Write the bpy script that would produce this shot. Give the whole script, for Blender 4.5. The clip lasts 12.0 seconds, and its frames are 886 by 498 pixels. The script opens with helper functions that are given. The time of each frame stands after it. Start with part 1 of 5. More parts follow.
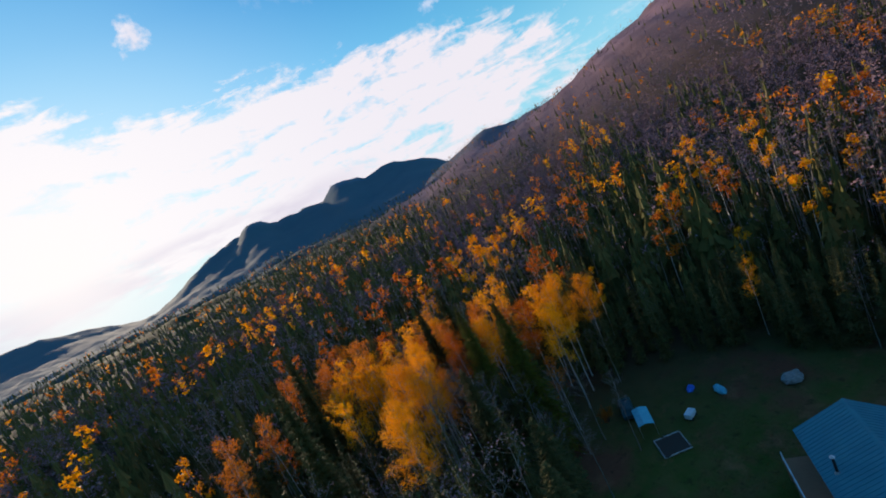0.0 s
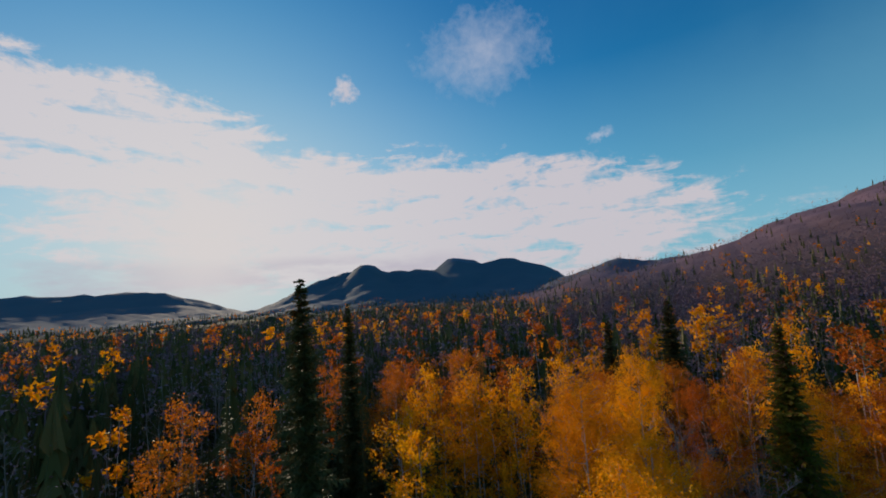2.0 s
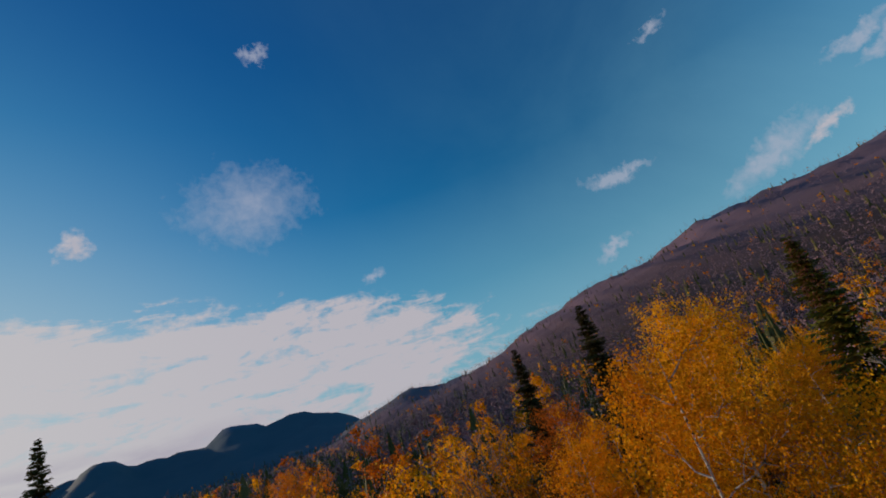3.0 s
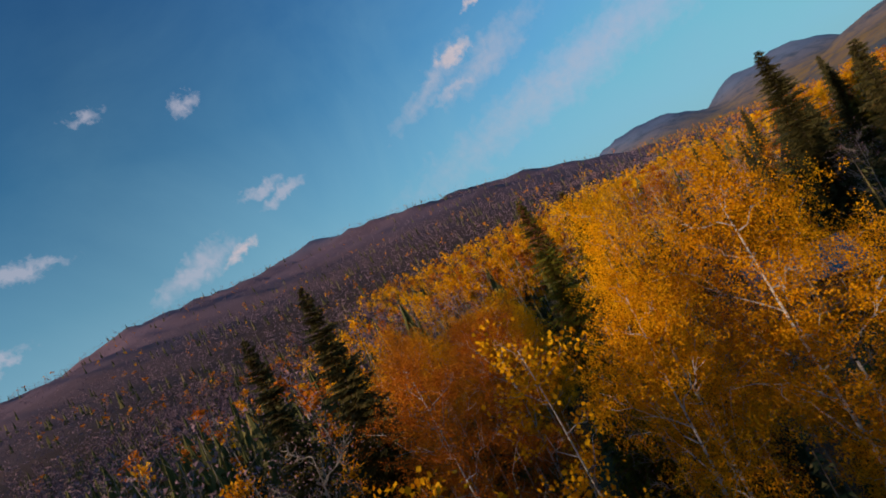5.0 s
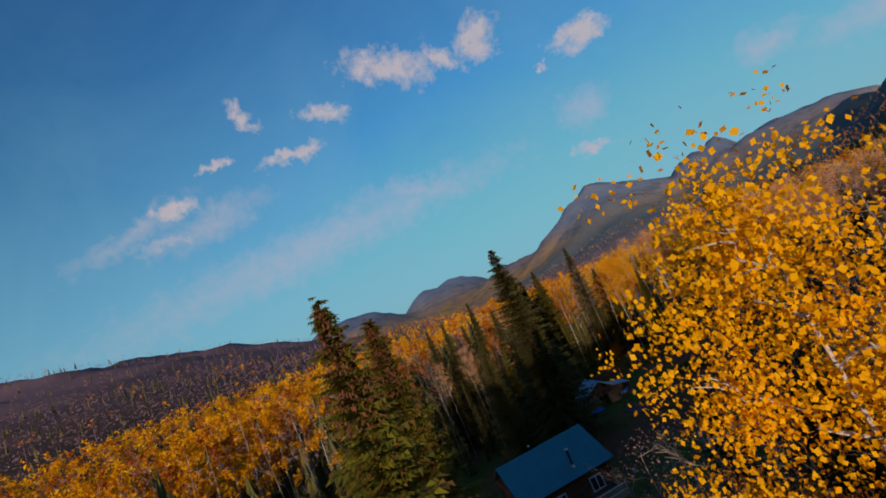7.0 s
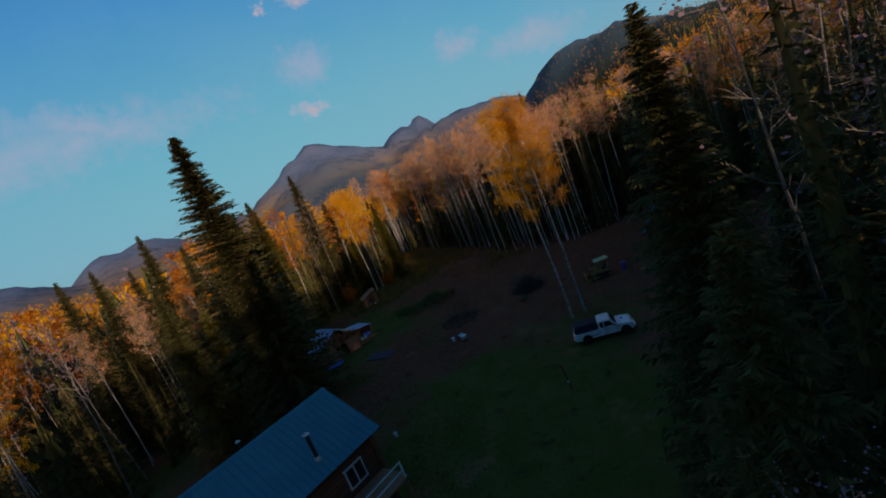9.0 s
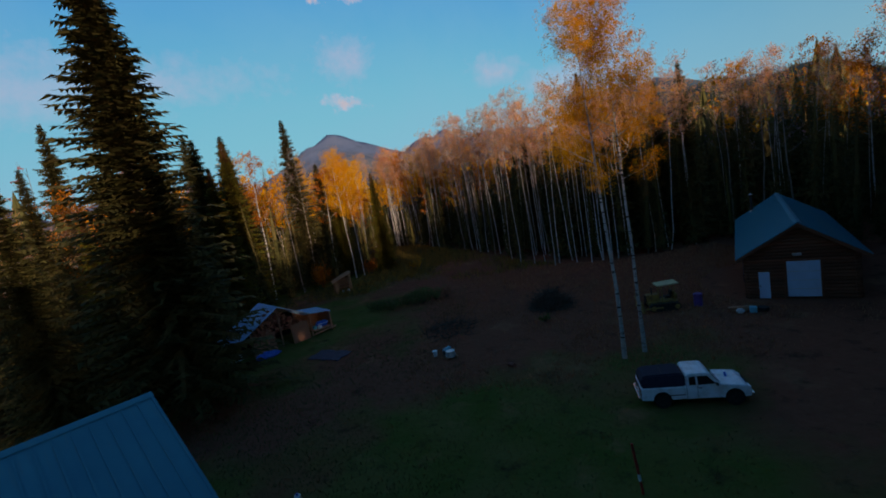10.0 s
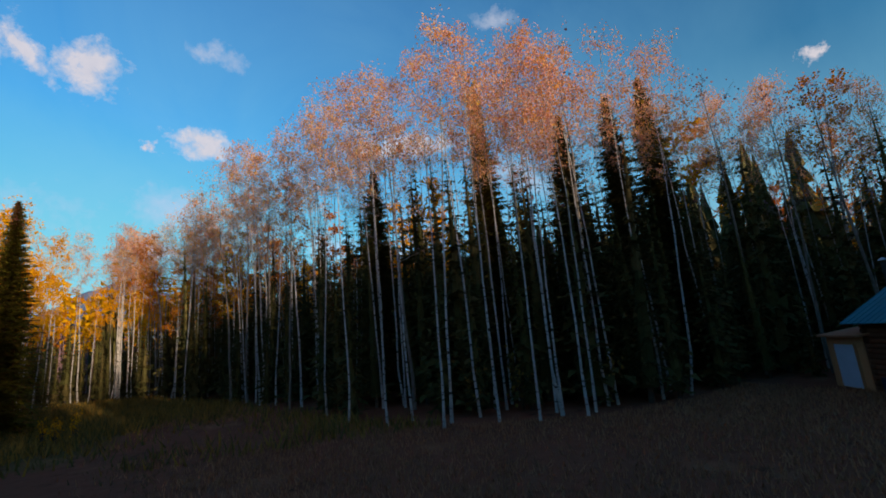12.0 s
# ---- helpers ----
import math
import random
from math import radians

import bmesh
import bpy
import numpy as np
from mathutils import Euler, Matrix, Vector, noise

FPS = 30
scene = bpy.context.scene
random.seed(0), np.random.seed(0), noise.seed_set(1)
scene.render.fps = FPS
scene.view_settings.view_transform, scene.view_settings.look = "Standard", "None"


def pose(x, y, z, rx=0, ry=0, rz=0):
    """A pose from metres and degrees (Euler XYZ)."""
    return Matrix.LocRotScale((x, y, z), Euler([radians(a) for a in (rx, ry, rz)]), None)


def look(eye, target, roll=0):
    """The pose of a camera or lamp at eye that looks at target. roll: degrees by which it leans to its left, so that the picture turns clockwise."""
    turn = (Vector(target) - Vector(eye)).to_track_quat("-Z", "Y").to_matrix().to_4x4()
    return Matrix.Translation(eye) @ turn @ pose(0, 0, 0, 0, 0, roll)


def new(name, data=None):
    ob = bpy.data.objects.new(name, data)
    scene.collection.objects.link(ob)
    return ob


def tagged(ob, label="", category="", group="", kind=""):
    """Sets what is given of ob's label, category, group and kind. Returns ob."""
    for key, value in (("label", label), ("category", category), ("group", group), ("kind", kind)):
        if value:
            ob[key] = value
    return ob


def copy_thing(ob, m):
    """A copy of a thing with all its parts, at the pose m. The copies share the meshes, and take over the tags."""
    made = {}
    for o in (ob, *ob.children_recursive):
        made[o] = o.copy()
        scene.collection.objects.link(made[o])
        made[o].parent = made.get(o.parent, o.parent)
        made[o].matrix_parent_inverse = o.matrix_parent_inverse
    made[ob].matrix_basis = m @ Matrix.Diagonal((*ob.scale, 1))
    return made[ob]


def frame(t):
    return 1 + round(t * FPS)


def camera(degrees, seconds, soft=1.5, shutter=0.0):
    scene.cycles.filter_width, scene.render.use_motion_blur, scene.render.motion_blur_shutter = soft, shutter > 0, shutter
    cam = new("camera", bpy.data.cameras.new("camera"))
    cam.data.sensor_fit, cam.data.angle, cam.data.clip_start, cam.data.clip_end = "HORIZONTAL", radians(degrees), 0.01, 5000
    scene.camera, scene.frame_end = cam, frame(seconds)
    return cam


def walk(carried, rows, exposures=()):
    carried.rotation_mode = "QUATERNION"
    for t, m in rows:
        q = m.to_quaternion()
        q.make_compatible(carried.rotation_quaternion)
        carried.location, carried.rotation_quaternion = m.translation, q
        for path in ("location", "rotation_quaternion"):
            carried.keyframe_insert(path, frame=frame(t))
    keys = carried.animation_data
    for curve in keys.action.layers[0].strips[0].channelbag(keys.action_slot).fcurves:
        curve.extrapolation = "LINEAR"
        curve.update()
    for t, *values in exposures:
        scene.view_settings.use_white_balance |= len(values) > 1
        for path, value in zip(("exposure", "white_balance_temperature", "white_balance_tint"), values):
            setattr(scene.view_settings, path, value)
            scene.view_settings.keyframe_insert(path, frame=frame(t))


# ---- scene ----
cam = camera(90.0, 12.0, soft=1.8)
PATH = [
    (0.0, pose(34.24, -16.06, 41.14, 80.13, 25.42, -18.90)),
    (0.5, pose(33.38, -7.43, 38.06, 80.75, 8.20, -8.40)),
    (1.0, pose(31.40, 0.88, 34.30, 81.35, -0.29, -0.43)),
    (1.5, pose(29.13, 9.56, 30.35, 87.45, 0.41, -1.00)),
    (2.0, pose(27.51, 18.38, 26.50, 96.13, 3.97, -4.69)),
    (2.5, pose(27.38, 26.63, 23.86, 105.53, 8.63, -15.46)),
    (3.0, pose(26.58, 34.11, 21.75, 109.75, 16.96, -30.06)),
    (3.5, pose(24.96, 41.17, 20.23, 105.60, 25.51, -48.39)),
    (3.7, pose(23.89, 43.55, 20.19, 103.53, 28.28, -55.50)),
    (4.5, pose(23.30, 49.10, 21.40, 96.47, 31.94, -84.76)),
    (5.3, pose(28.25, 50.30, 22.40, 92.91, 23.87, -108.12)),
    (5.5, pose(30.05, 50.60, 22.15, 92.90, 21.33, -111.97)),
    (6.0, pose(34.34, 49.02, 22.30, 94.96, 16.81, -120.01)),
    (6.5, pose(37.52, 47.32, 22.66, 98.90, 15.95, -128.22)),
    (7.0, pose(39.24, 46.37, 22.41, 99.33, 22.93, -140.69)),
    (7.5, pose(41.43, 44.65, 21.87, 94.36, 24.55, -151.77)),
    (7.7, pose(42.08, 44.02, 21.59, 92.68, 24.52, -156.24)),
    (8.5, pose(46.70, 37.20, 19.75, 83.18, 25.44, -175.32)),
    (9.3, pose(50.89, 26.21, 16.21, 78.60, 19.19, -180.09)),
    (9.5, pose(51.42, 23.60, 15.17, 79.59, 14.70, -177.75)),
    (10.0, pose(51.91, 16.32, 12.08, 82.12, 10.12, -176.90)),
    (10.5, pose(51.93, 8.05, 8.72, 85.35, 9.97, -183.88)),
    (11.0, pose(52.61, 0.05, 5.45, 89.96, 10.37, -194.66)),
    (11.5, pose(51.34, -9.62, 3.85, 98.24, 10.11, -198.82)),
    (12.0, pose(49.57, -18.66, 4.07, 101.55, 4.99, -199.25)),
]
walk(cam, PATH, [(0.0, 0.60, 6500, 10), (0.5, 0.27, 6500, 10), (1.5, 0.05, 6500, 10), (3.0, -0.30, 6400, 10), (3.6, -0.42, 6400, 10), (5.5, -0.12, 6850, 18), (6.5, -0.18, 6850, 17), (7.5, -0.47, 6650, 13),
                (9.5, -0.36, 6850, 19), (10.5, 0.02, 6850, 17), (11.5, 0.18, 6800, 11), (12.0, 0.24, 6700, 10)])

# ---- world and sun ----
SUN_AZ, SUN_EL = -23.5, 7.5
world = bpy.data.worlds.new("world")
scene.world = world
world.use_nodes = True


class Nodes:
    """A short way to write node trees."""

    def __init__(self, tree):
        self.tree = tree
        tree.nodes.clear()

    def add(self, kind, props=(), **sockets):
        n = self.tree.nodes.new(kind)
        for k, v in dict(props).items():
            setattr(n, k, v)
        for k, v in sockets.items():
            key = int(k[1:]) if k[0] == "i" and k[1:].isdigit() else k.replace("_", " ")
            if isinstance(v, bpy.types.NodeSocket):
                self.tree.links.new(v, n.inputs[key])
            else:
                n.inputs[key].default_value = v
        return n

    def math(self, op, a, b=0.0, c=0.0):
        return self.add("ShaderNodeMath", {"operation": op}, i0=a, i1=b, i2=c).outputs[0]

    def mix(self, f, a, b, blend="MIX"):
        n = self.add("ShaderNodeMix", {"data_type": "RGBA", "blend_type": blend})
        for i, v in ((0, f), (6, a), (7, b)):
            if isinstance(v, bpy.types.NodeSocket):
                self.tree.links.new(v, n.inputs[i])
            else:
                n.inputs[i].default_value = v if i == 0 else (*v, 1.0)[:4]
        return n.outputs[2]

    def ramp(self, f, *stops):
        n = self.add("ShaderNodeValToRGB", (), Fac=f)
        e = n.color_ramp.elements
        while len(e) < len(stops):
            e.new(0.5)
        for el, (p, c) in zip(e, stops):
            el.position, el.color = p, ((c, c, c, 1.0) if isinstance(c, (int, float)) else (*c, 1.0))
        return n.outputs[0]

    def noise(self, vec, scale, detail=4.0, rough=0.55, dist=0.0):
        return self.add("ShaderNodeTexNoise", (), Vector=vec, Scale=scale, Detail=detail, Roughness=rough, Distortion=dist).outputs[0]


# clouds: bearing, elevation, length, thickness and slant in degrees
CLOUD_BANK = [(2.1, 9.6, 74, 15, -4), (-33, 18, 46, 12, -6)]
CLOUDS = [(147.6, 31.5, 11.3, 3.7, -23), (159.8, 29.9, 5, 5, -19), (136.3, 29.5, 6, 2.1, -16), (126.5, 31.4, 4, 1.7, -53), (171.1, 24.5, 5.5, 2, -19), (130.2, 26.1, 5.5, 1.4, 1),
          (121.2, 27.3, 3.5, 1, 8), (115.5, 23.5, 5, 1.4, 8), (132.1, 26, 5.7, 1.5, 2), (80, 14, 5.5, 1.4, 19), (-6, 25.6, 3.0, 2.6, 1),
          (166.8, 12, 4.6, 1.8, -9), (154.5, 30, 5, 2.5, -48), (165.7, 23.3, 2, 1.2, 2), (171.2, 23.6, 5, 1.8, 3), (-116, 24.2, 1.6, 1.2, 16), (-163.8, 24.8, 13.5, 2, 0)]
THIN_CLOUDS = [(12.3, 29.3, 13, 8, 5), (-174.9, 12.7, 4.4, 3.5, -15), (145, 16.8, 16, 3.3, -16), (129.1, 14.8, 50, 5.5, 6), (118.9, 21.1, 14, 3.4, 14), (111.1, 21.8, 14, 2.4, 24), (142.9, 15.3, 8, 3.6, 16),
               (-173.8, 12.5, 5.4, 3, 4), (168, 16.8, 6, 4.5, 4), (-165.3, 9.8, 11, 3.2, -10), (172.1, 33.9, 5, 1.8, -11), (-149.7, 37.9, 5.4, 1.8, -17), (-148.9, 19.9, 13.4, 3, -27)]
WISPS = [(114, 20.1, 7, 1.4, 9), (25.9, 17.9, 3, 1.3, 15), (60.2, 19.2, 5.5, 1.5, -9), (56.7, 11.6, 5, 1, 19), (16.8, 46.1, 2.4, 1.1, 10), (71.3, 31.7, 3.4, 1.1, -10), (85.5, 19.8, 4.6, 1.3, 4),
         (74.8, 13.9, 9.8, 2.6, 24), (61, 19.2, 8, 1.1, -5), (81.7, 30.6, 2.6, 1.6, 4), (87.5, 18.2, 5.8, 1.4, 14)]


def toward(az, el):
    a, e = radians(az), radians(el)
    return Vector((math.sin(a) * math.cos(e), math.cos(a) * math.cos(e), math.sin(e)))


def build_sky():
    N = Nodes(world.node_tree)
    co = N.add("ShaderNodeTexCoord").outputs["Generated"]
    sky = N.add("ShaderNodeTexSky", {"sky_type": "NISHITA", "sun_disc": False, "sun_elevation": radians(SUN_EL),
                                      "sun_rotation": radians(SUN_AZ), "altitude": 300.0, "air_density": 1.0,
                                      "dust_density": 0.6, "ozone_density": 3.0}).outputs[0]
    sky = N.mix(1.0, sky, (0.035, 1.26, 1.46), "MULTIPLY")
    sun_dot = N.add("ShaderNodeVectorMath", {"operation": "DOT_PRODUCT"}, i0=co, i1=toward(SUN_AZ, SUN_EL)).outputs["Value"]
    z = N.add("ShaderNodeSeparateXYZ", (), Vector=co).outputs["Z"]
    half = N.math("MULTIPLY_ADD", sun_dot, 0.5, 0.5)
    # ragged edges: the way looked at is shifted a little by noise before it meets the cloud shapes
    bend = N.add("ShaderNodeTexNoise", (), Vector=co, Scale=16.0, Detail=5.0, Roughness=0.6).outputs["Color"]
    bend = N.add("ShaderNodeVectorMath", {"operation": "SUBTRACT"}, i0=bend, i1=(0.5, 0.5, 0.5)).outputs[0]
    bent = N.add("ShaderNodeVectorMath", {"operation": "MULTIPLY_ADD"}, i0=bend, i1=(0.085, 0.085, 0.06), i2=co).outputs[0]
    fine = N.add("ShaderNodeTexNoise", (), Vector=co, Scale=60.0, Detail=5.0, Roughness=0.65).outputs["Color"]
    fine = N.add("ShaderNodeVectorMath", {"operation": "SUBTRACT"}, i0=fine, i1=(0.5, 0.5, 0.5)).outputs[0]
    bent = N.add("ShaderNodeVectorMath", {"operation": "MULTIPLY_ADD"}, i0=fine, i1=(0.045, 0.045, 0.03), i2=bent).outputs[0]
    rag = N.noise(co, 42.0, 7.0, 0.62, 0.3)

    def field(clouds):
        total = None
        for az, el, length, thick, slant in clouds:
            out = toward(az, el)
            right = Vector((math.cos(radians(az)), -math.sin(radians(az)), 0))
            up = right.cross(out)
            long = right * math.cos(radians(slant)) + up * math.sin(radians(slant))
            frame_m = Matrix((long, out, long.cross(out) * -1.0)).transposed()
            if frame_m.determinant() < 0:
                frame_m = Matrix((long, out, long.cross(out))).transposed()
            local = N.add("ShaderNodeMapping", {"vector_type": "TEXTURE"}, Vector=bent, Location=out, Rotation=frame_m.to_euler(), Scale=(radians(length) * 0.62, 1.0, radians(thick) * 0.68)).outputs[0]
            gap = N.add("ShaderNodeVectorMath", {"operation": "LENGTH"}, i0=local).outputs["Value"]
            value = N.math("SUBTRACT", 1.0, gap)
            total = value if total is None else N.math("MAXIMUM", total, value)
        return total

    def cover_of(shape, lo, hi, rough):
        return N.ramp(N.math("ADD", shape, N.math("MULTIPLY_ADD", rag, rough, -rough * 0.5)), (lo, 0.0), (hi, 1.0))

    bank = N.math("MINIMUM", N.math("MAXIMUM", field(CLOUD_BANK), 0.0), 0.42)
    streak = N.add("ShaderNodeMapping", (), Vector=co, Rotation=(0, radians(14), radians(20)), Scale=(8.0, 8.0, 30.0)).outputs[0]
    holes = N.noise(streak, 1.0, 8.0, 0.64, 0.5)
    north = cover_of(N.math("ADD", bank, N.math("MULTIPLY_ADD", holes, 1.7, -0.86)), 0.06, 0.34, 0.45)
    north = N.math("MULTIPLY", north, N.ramp(bank, (0.01, 0.0), (0.10, 1.0)))
    south = cover_of(field(CLOUDS), 0.0, 0.75, 1.5)
    thin = N.math("MULTIPLY", cover_of(field(THIN_CLOUDS), -0.1, 1.0, 1.1), 0.55)
    thin = N.math("MAXIMUM", thin, N.math("MULTIPLY", cover_of(field(WISPS), 0.0, 0.8, 1.4), 0.62))
    haze = N.ramp(z, (0.0, 0.92), (0.10, 0.70), (0.24, 0.30), (0.45, 0.0))
    glow = N.math("POWER", N.math("MAXIMUM", sun_dot, 0.0), 8.0)
    core = N.math("POWER", N.math("MAXIMUM", sun_dot, 0.0), 120.0)
    sky = N.mix(1.0, sky, N.ramp(z, (0.22, (1.0, 1.0, 1.0)), (0.75, (0.08, 0.72, 1.12))), "MULTIPLY")
    sky = N.mix(1.0, sky, N.ramp(half, (0.08, 1.62), (0.5, 0.95), (0.75, 0.95)), "MULTIPLY")
    sky = N.mix(haze, sky, (2.7, 4.6, 5.9))
    sky = N.mix(N.math("MULTIPLY", glow, 0.85), sky, N.ramp(z, (0.2, (5.7, 5.5, 5.8)), (0.62, (1.6, 4.2, 6.0))))
    # thin veil away from the sun
    veil = N.math("MULTIPLY", N.ramp(half, (0.2, 0.95), (0.6, 0.4), (0.85, 0.1)), N.math("MULTIPLY", N.ramp(z, (0.15, 1.0), (0.7, 0.4)), N.math("MULTIPLY_ADD", N.noise(co, 2.2, 6.0, 0.6, 0.6), 0.9, 0.02)))
    sky = N.mix(veil, sky, (2.3, 5.0, 6.3))
    sky = N.mix(thin, sky, (4.9, 5.1, 6.1))
    sky = N.mix(N.math("MULTIPLY", south, 0.88), sky, N.mix(rag, (4.6, 4.5, 5.2), (6.6, 6.1, 6.4)))
    sky = N.mix(N.math("MULTIPLY", north, 0.95), sky, N.mix(glow, (5.7, 5.3, 5.7), (6.4, 6.1, 6.2)))
    # a low grey layer over the far hills towards the sun
    low = N.math("MULTIPLY", N.ramp(z, (0.028, 0.0), (0.045, 1.0), (0.085, 1.0), (0.11, 0.0)), N.ramp(sun_dot, (0.80, 0.0), (0.93, 0.75)))
    sky = N.mix(N.math("MULTIPLY", low, N.ramp(N.noise(streak, 0.6, 5.0), (0.38, 0.0), (0.55, 1.0))), sky, (4.4, 4.1, 4.9))
    sky = N.mix(N.math("MULTIPLY", core, 0.9), sky, (6.6, 6.2, 6.1))
    sky = N.mix(1.0, sky, (6.6, 6.2, 6.9), "DARKEN")
    bg = N.add("ShaderNodeBackground", (), Color=sky, Strength=0.105)
    N.add("ShaderNodeOutputWorld", (), Surface=bg.outputs[0])


build_sky()
sun_data = bpy.data.lights.new("sun", "SUN")
sun_data.energy, sun_data.angle, sun_data.color = 5.0, radians(0.6), (1.0, 0.80, 0.58)
sun = new("sun", sun_data)
sun.matrix_world = look((0, 0, 0), (-math.sin(radians(SUN_AZ)) * math.cos(radians(SUN_EL)), -math.cos(radians(SUN_AZ)) * math.cos(radians(SUN_EL)), -math.sin(radians(SUN_EL))))


# ---- materials ----
def surface(name, build, rough=0.8, metal=0.0, spec=0.3, bump=None, translucent=0.0):
    """A material: build(N, object coordinates) gives the colour; bump is (scale, strength, distance)."""
    m = bpy.data.materials.new(name)
    m.use_nodes = True
    N = Nodes(m.node_tree)
    co = N.add("ShaderNodeTexCoord").outputs["Object"]
    col = build(N, co)
    b = N.add("ShaderNodeBsdfPrincipled", (), Base_Color=col if isinstance(col, bpy.types.NodeSocket) else (*col, 1.0), Roughness=rough, Metallic=metal)
    b.inputs["Specular IOR Level"].default_value = spec
    if bump:
        h = N.noise(co, bump[0], 5.0, 0.6)
        N.tree.links.new(N.add("ShaderNodeBump", (), Height=h, Strength=bump[1], Distance=bump[2]).outputs[0], b.inputs["Normal"])
    out = b.outputs[0]
    if translucent:
        t = N.add("ShaderNodeBsdfTranslucent", (), Color=N.mix(1.0, col, (0.95, 0.68, 0.6), "MULTIPLY"))
        out = N.add("ShaderNodeMixShader", (), i0=translucent, i1=out, i2=t.outputs[0]).outputs[0]
    N.add("ShaderNodeOutputMaterial", (), Surface=out)
    return m


def island(N):
    return N.add("ShaderNodeNewGeometry").outputs["Random Per Island"]


def varied(*cols):
    """A colour picked piece by piece, shifted a little from object to object."""
    def build(N, co):
        stops = [(i / max(1, len(cols) - 1), c) for i, c in enumerate(cols)]
        base = N.ramp(island(N), *stops)
        r = N.add("ShaderNodeObjectInfo").outputs["Random"]
        return N.add("ShaderNodeHueSaturation", (), Color=base, Value=N.math("MULTIPLY_ADD", r, 0.35, 0.82), Hue=N.math("MULTIPLY_ADD", r, 0.020, 0.487)).outputs[0]
    return build


def mottled(a, b, scale, c=None, scale2=0.0):
    def build(N, co):
        col = N.mix(N.ramp(N.noise(co, scale, 6.0), (0.35, 0.0), (0.65, 1.0)), a, b)
        if c:
            col = N.mix(N.ramp(N.noise(co, scale2, 4.0), (0.45, 0.0), (0.7, 0.8)), col, c)
        return col
    return build


def birch_bark(N, co):
    col = N.mix(N.ramp(N.noise(co, 1.2, 4.0), (0.4, 0.0), (0.7, 1.0)), (0.46, 0.42, 0.39), (0.27, 0.25, 0.235))
    rings = N.add("ShaderNodeMapping", (), Vector=co, Scale=(0.7, 0.7, 3.2)).outputs[0]
    return N.mix(N.ramp(N.noise(rings, 1.6, 4.0, 0.7), (0.55, 0.0), (0.60, 1.0)), col, (0.030, 0.026, 0.023))


M = {}
M["bark"] = surface("pale bark", birch_bark, 0.8, bump=(9.0, 0.5, 0.02))
M["conifer_bark"] = surface("conifer bark", mottled((0.10, 0.075, 0.055), (0.055, 0.042, 0.034), 3.0), 0.9, bump=(7.0, 0.7, 0.03))
M["twig"] = surface("twigs", varied((0.21, 0.132, 0.160), (0.235, 0.150, 0.176), (0.19, 0.118, 0.142)), 0.9, spec=0.04)
M["yellow"] = surface("yellow leaves", varied((0.72, 0.34, 0.004), (0.82, 0.43, 0.007), (0.78, 0.39, 0.004), (0.86, 0.48, 0.010), (0.60, 0.25, 0.004)), 0.6, spec=0.06, translucent=0.42)
M["orange"] = surface("orange brown leaves", varied((0.52, 0.17, 0.012), (0.64, 0.24, 0.012), (0.40, 0.12, 0.014), (0.60, 0.25, 0.018)), 0.6, spec=0.06, translucent=0.40)
M["needle"] = surface("spruce needles", varied((0.078, 0.076, 0.024), (0.115, 0.100, 0.034), (0.052, 0.058, 0.021), (0.150, 0.115, 0.042)), 0.65, spec=0.06, translucent=0.1)
M["cone"] = surface("brown cones", varied((0.11, 0.036, 0.020), (0.15, 0.052, 0.026), (0.08, 0.030, 0.018)), 0.8)
M["larch"] = surface("yellow green needles", varied((0.13, 0.13, 0.018), (0.19, 0.17, 0.02), (0.08, 0.10, 0.018), (0.20, 0.10, 0.03)), 0.65, spec=0.06, translucent=0.2)
M["thin"] = surface("thin pinkish leaves", varied((0.82, 0.44, 0.30), (0.84, 0.47, 0.33), (0.84, 0.50, 0.06), (0.74, 0.38, 0.30)), 0.6, spec=0.06, translucent=0.55)
M["grey_bark"] = surface("grey bark", mottled((0.24, 0.20, 0.17), (0.14, 0.12, 0.10), 2.0), 0.85, bump=(9.0, 0.5, 0.02))


# ---- ground ----
HUB = (48.0, 10.0)
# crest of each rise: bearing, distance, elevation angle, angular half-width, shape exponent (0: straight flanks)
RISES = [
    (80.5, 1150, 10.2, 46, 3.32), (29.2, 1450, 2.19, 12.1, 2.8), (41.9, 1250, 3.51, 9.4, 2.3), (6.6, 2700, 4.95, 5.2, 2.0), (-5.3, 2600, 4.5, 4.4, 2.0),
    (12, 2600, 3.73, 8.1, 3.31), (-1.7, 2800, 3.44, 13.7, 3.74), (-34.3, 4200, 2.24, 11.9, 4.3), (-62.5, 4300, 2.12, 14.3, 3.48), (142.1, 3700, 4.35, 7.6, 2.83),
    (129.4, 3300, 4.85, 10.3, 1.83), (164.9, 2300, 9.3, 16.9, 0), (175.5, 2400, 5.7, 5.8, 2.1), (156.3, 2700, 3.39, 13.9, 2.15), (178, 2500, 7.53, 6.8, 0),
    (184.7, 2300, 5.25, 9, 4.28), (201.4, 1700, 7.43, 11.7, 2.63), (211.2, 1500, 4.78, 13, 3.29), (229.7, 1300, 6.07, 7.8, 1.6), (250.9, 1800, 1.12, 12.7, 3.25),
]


def smooth(a, b, x):
    s = np.clip((x - a) / (b - a), 0, 1)
    return s * s * (3 - 2 * s)


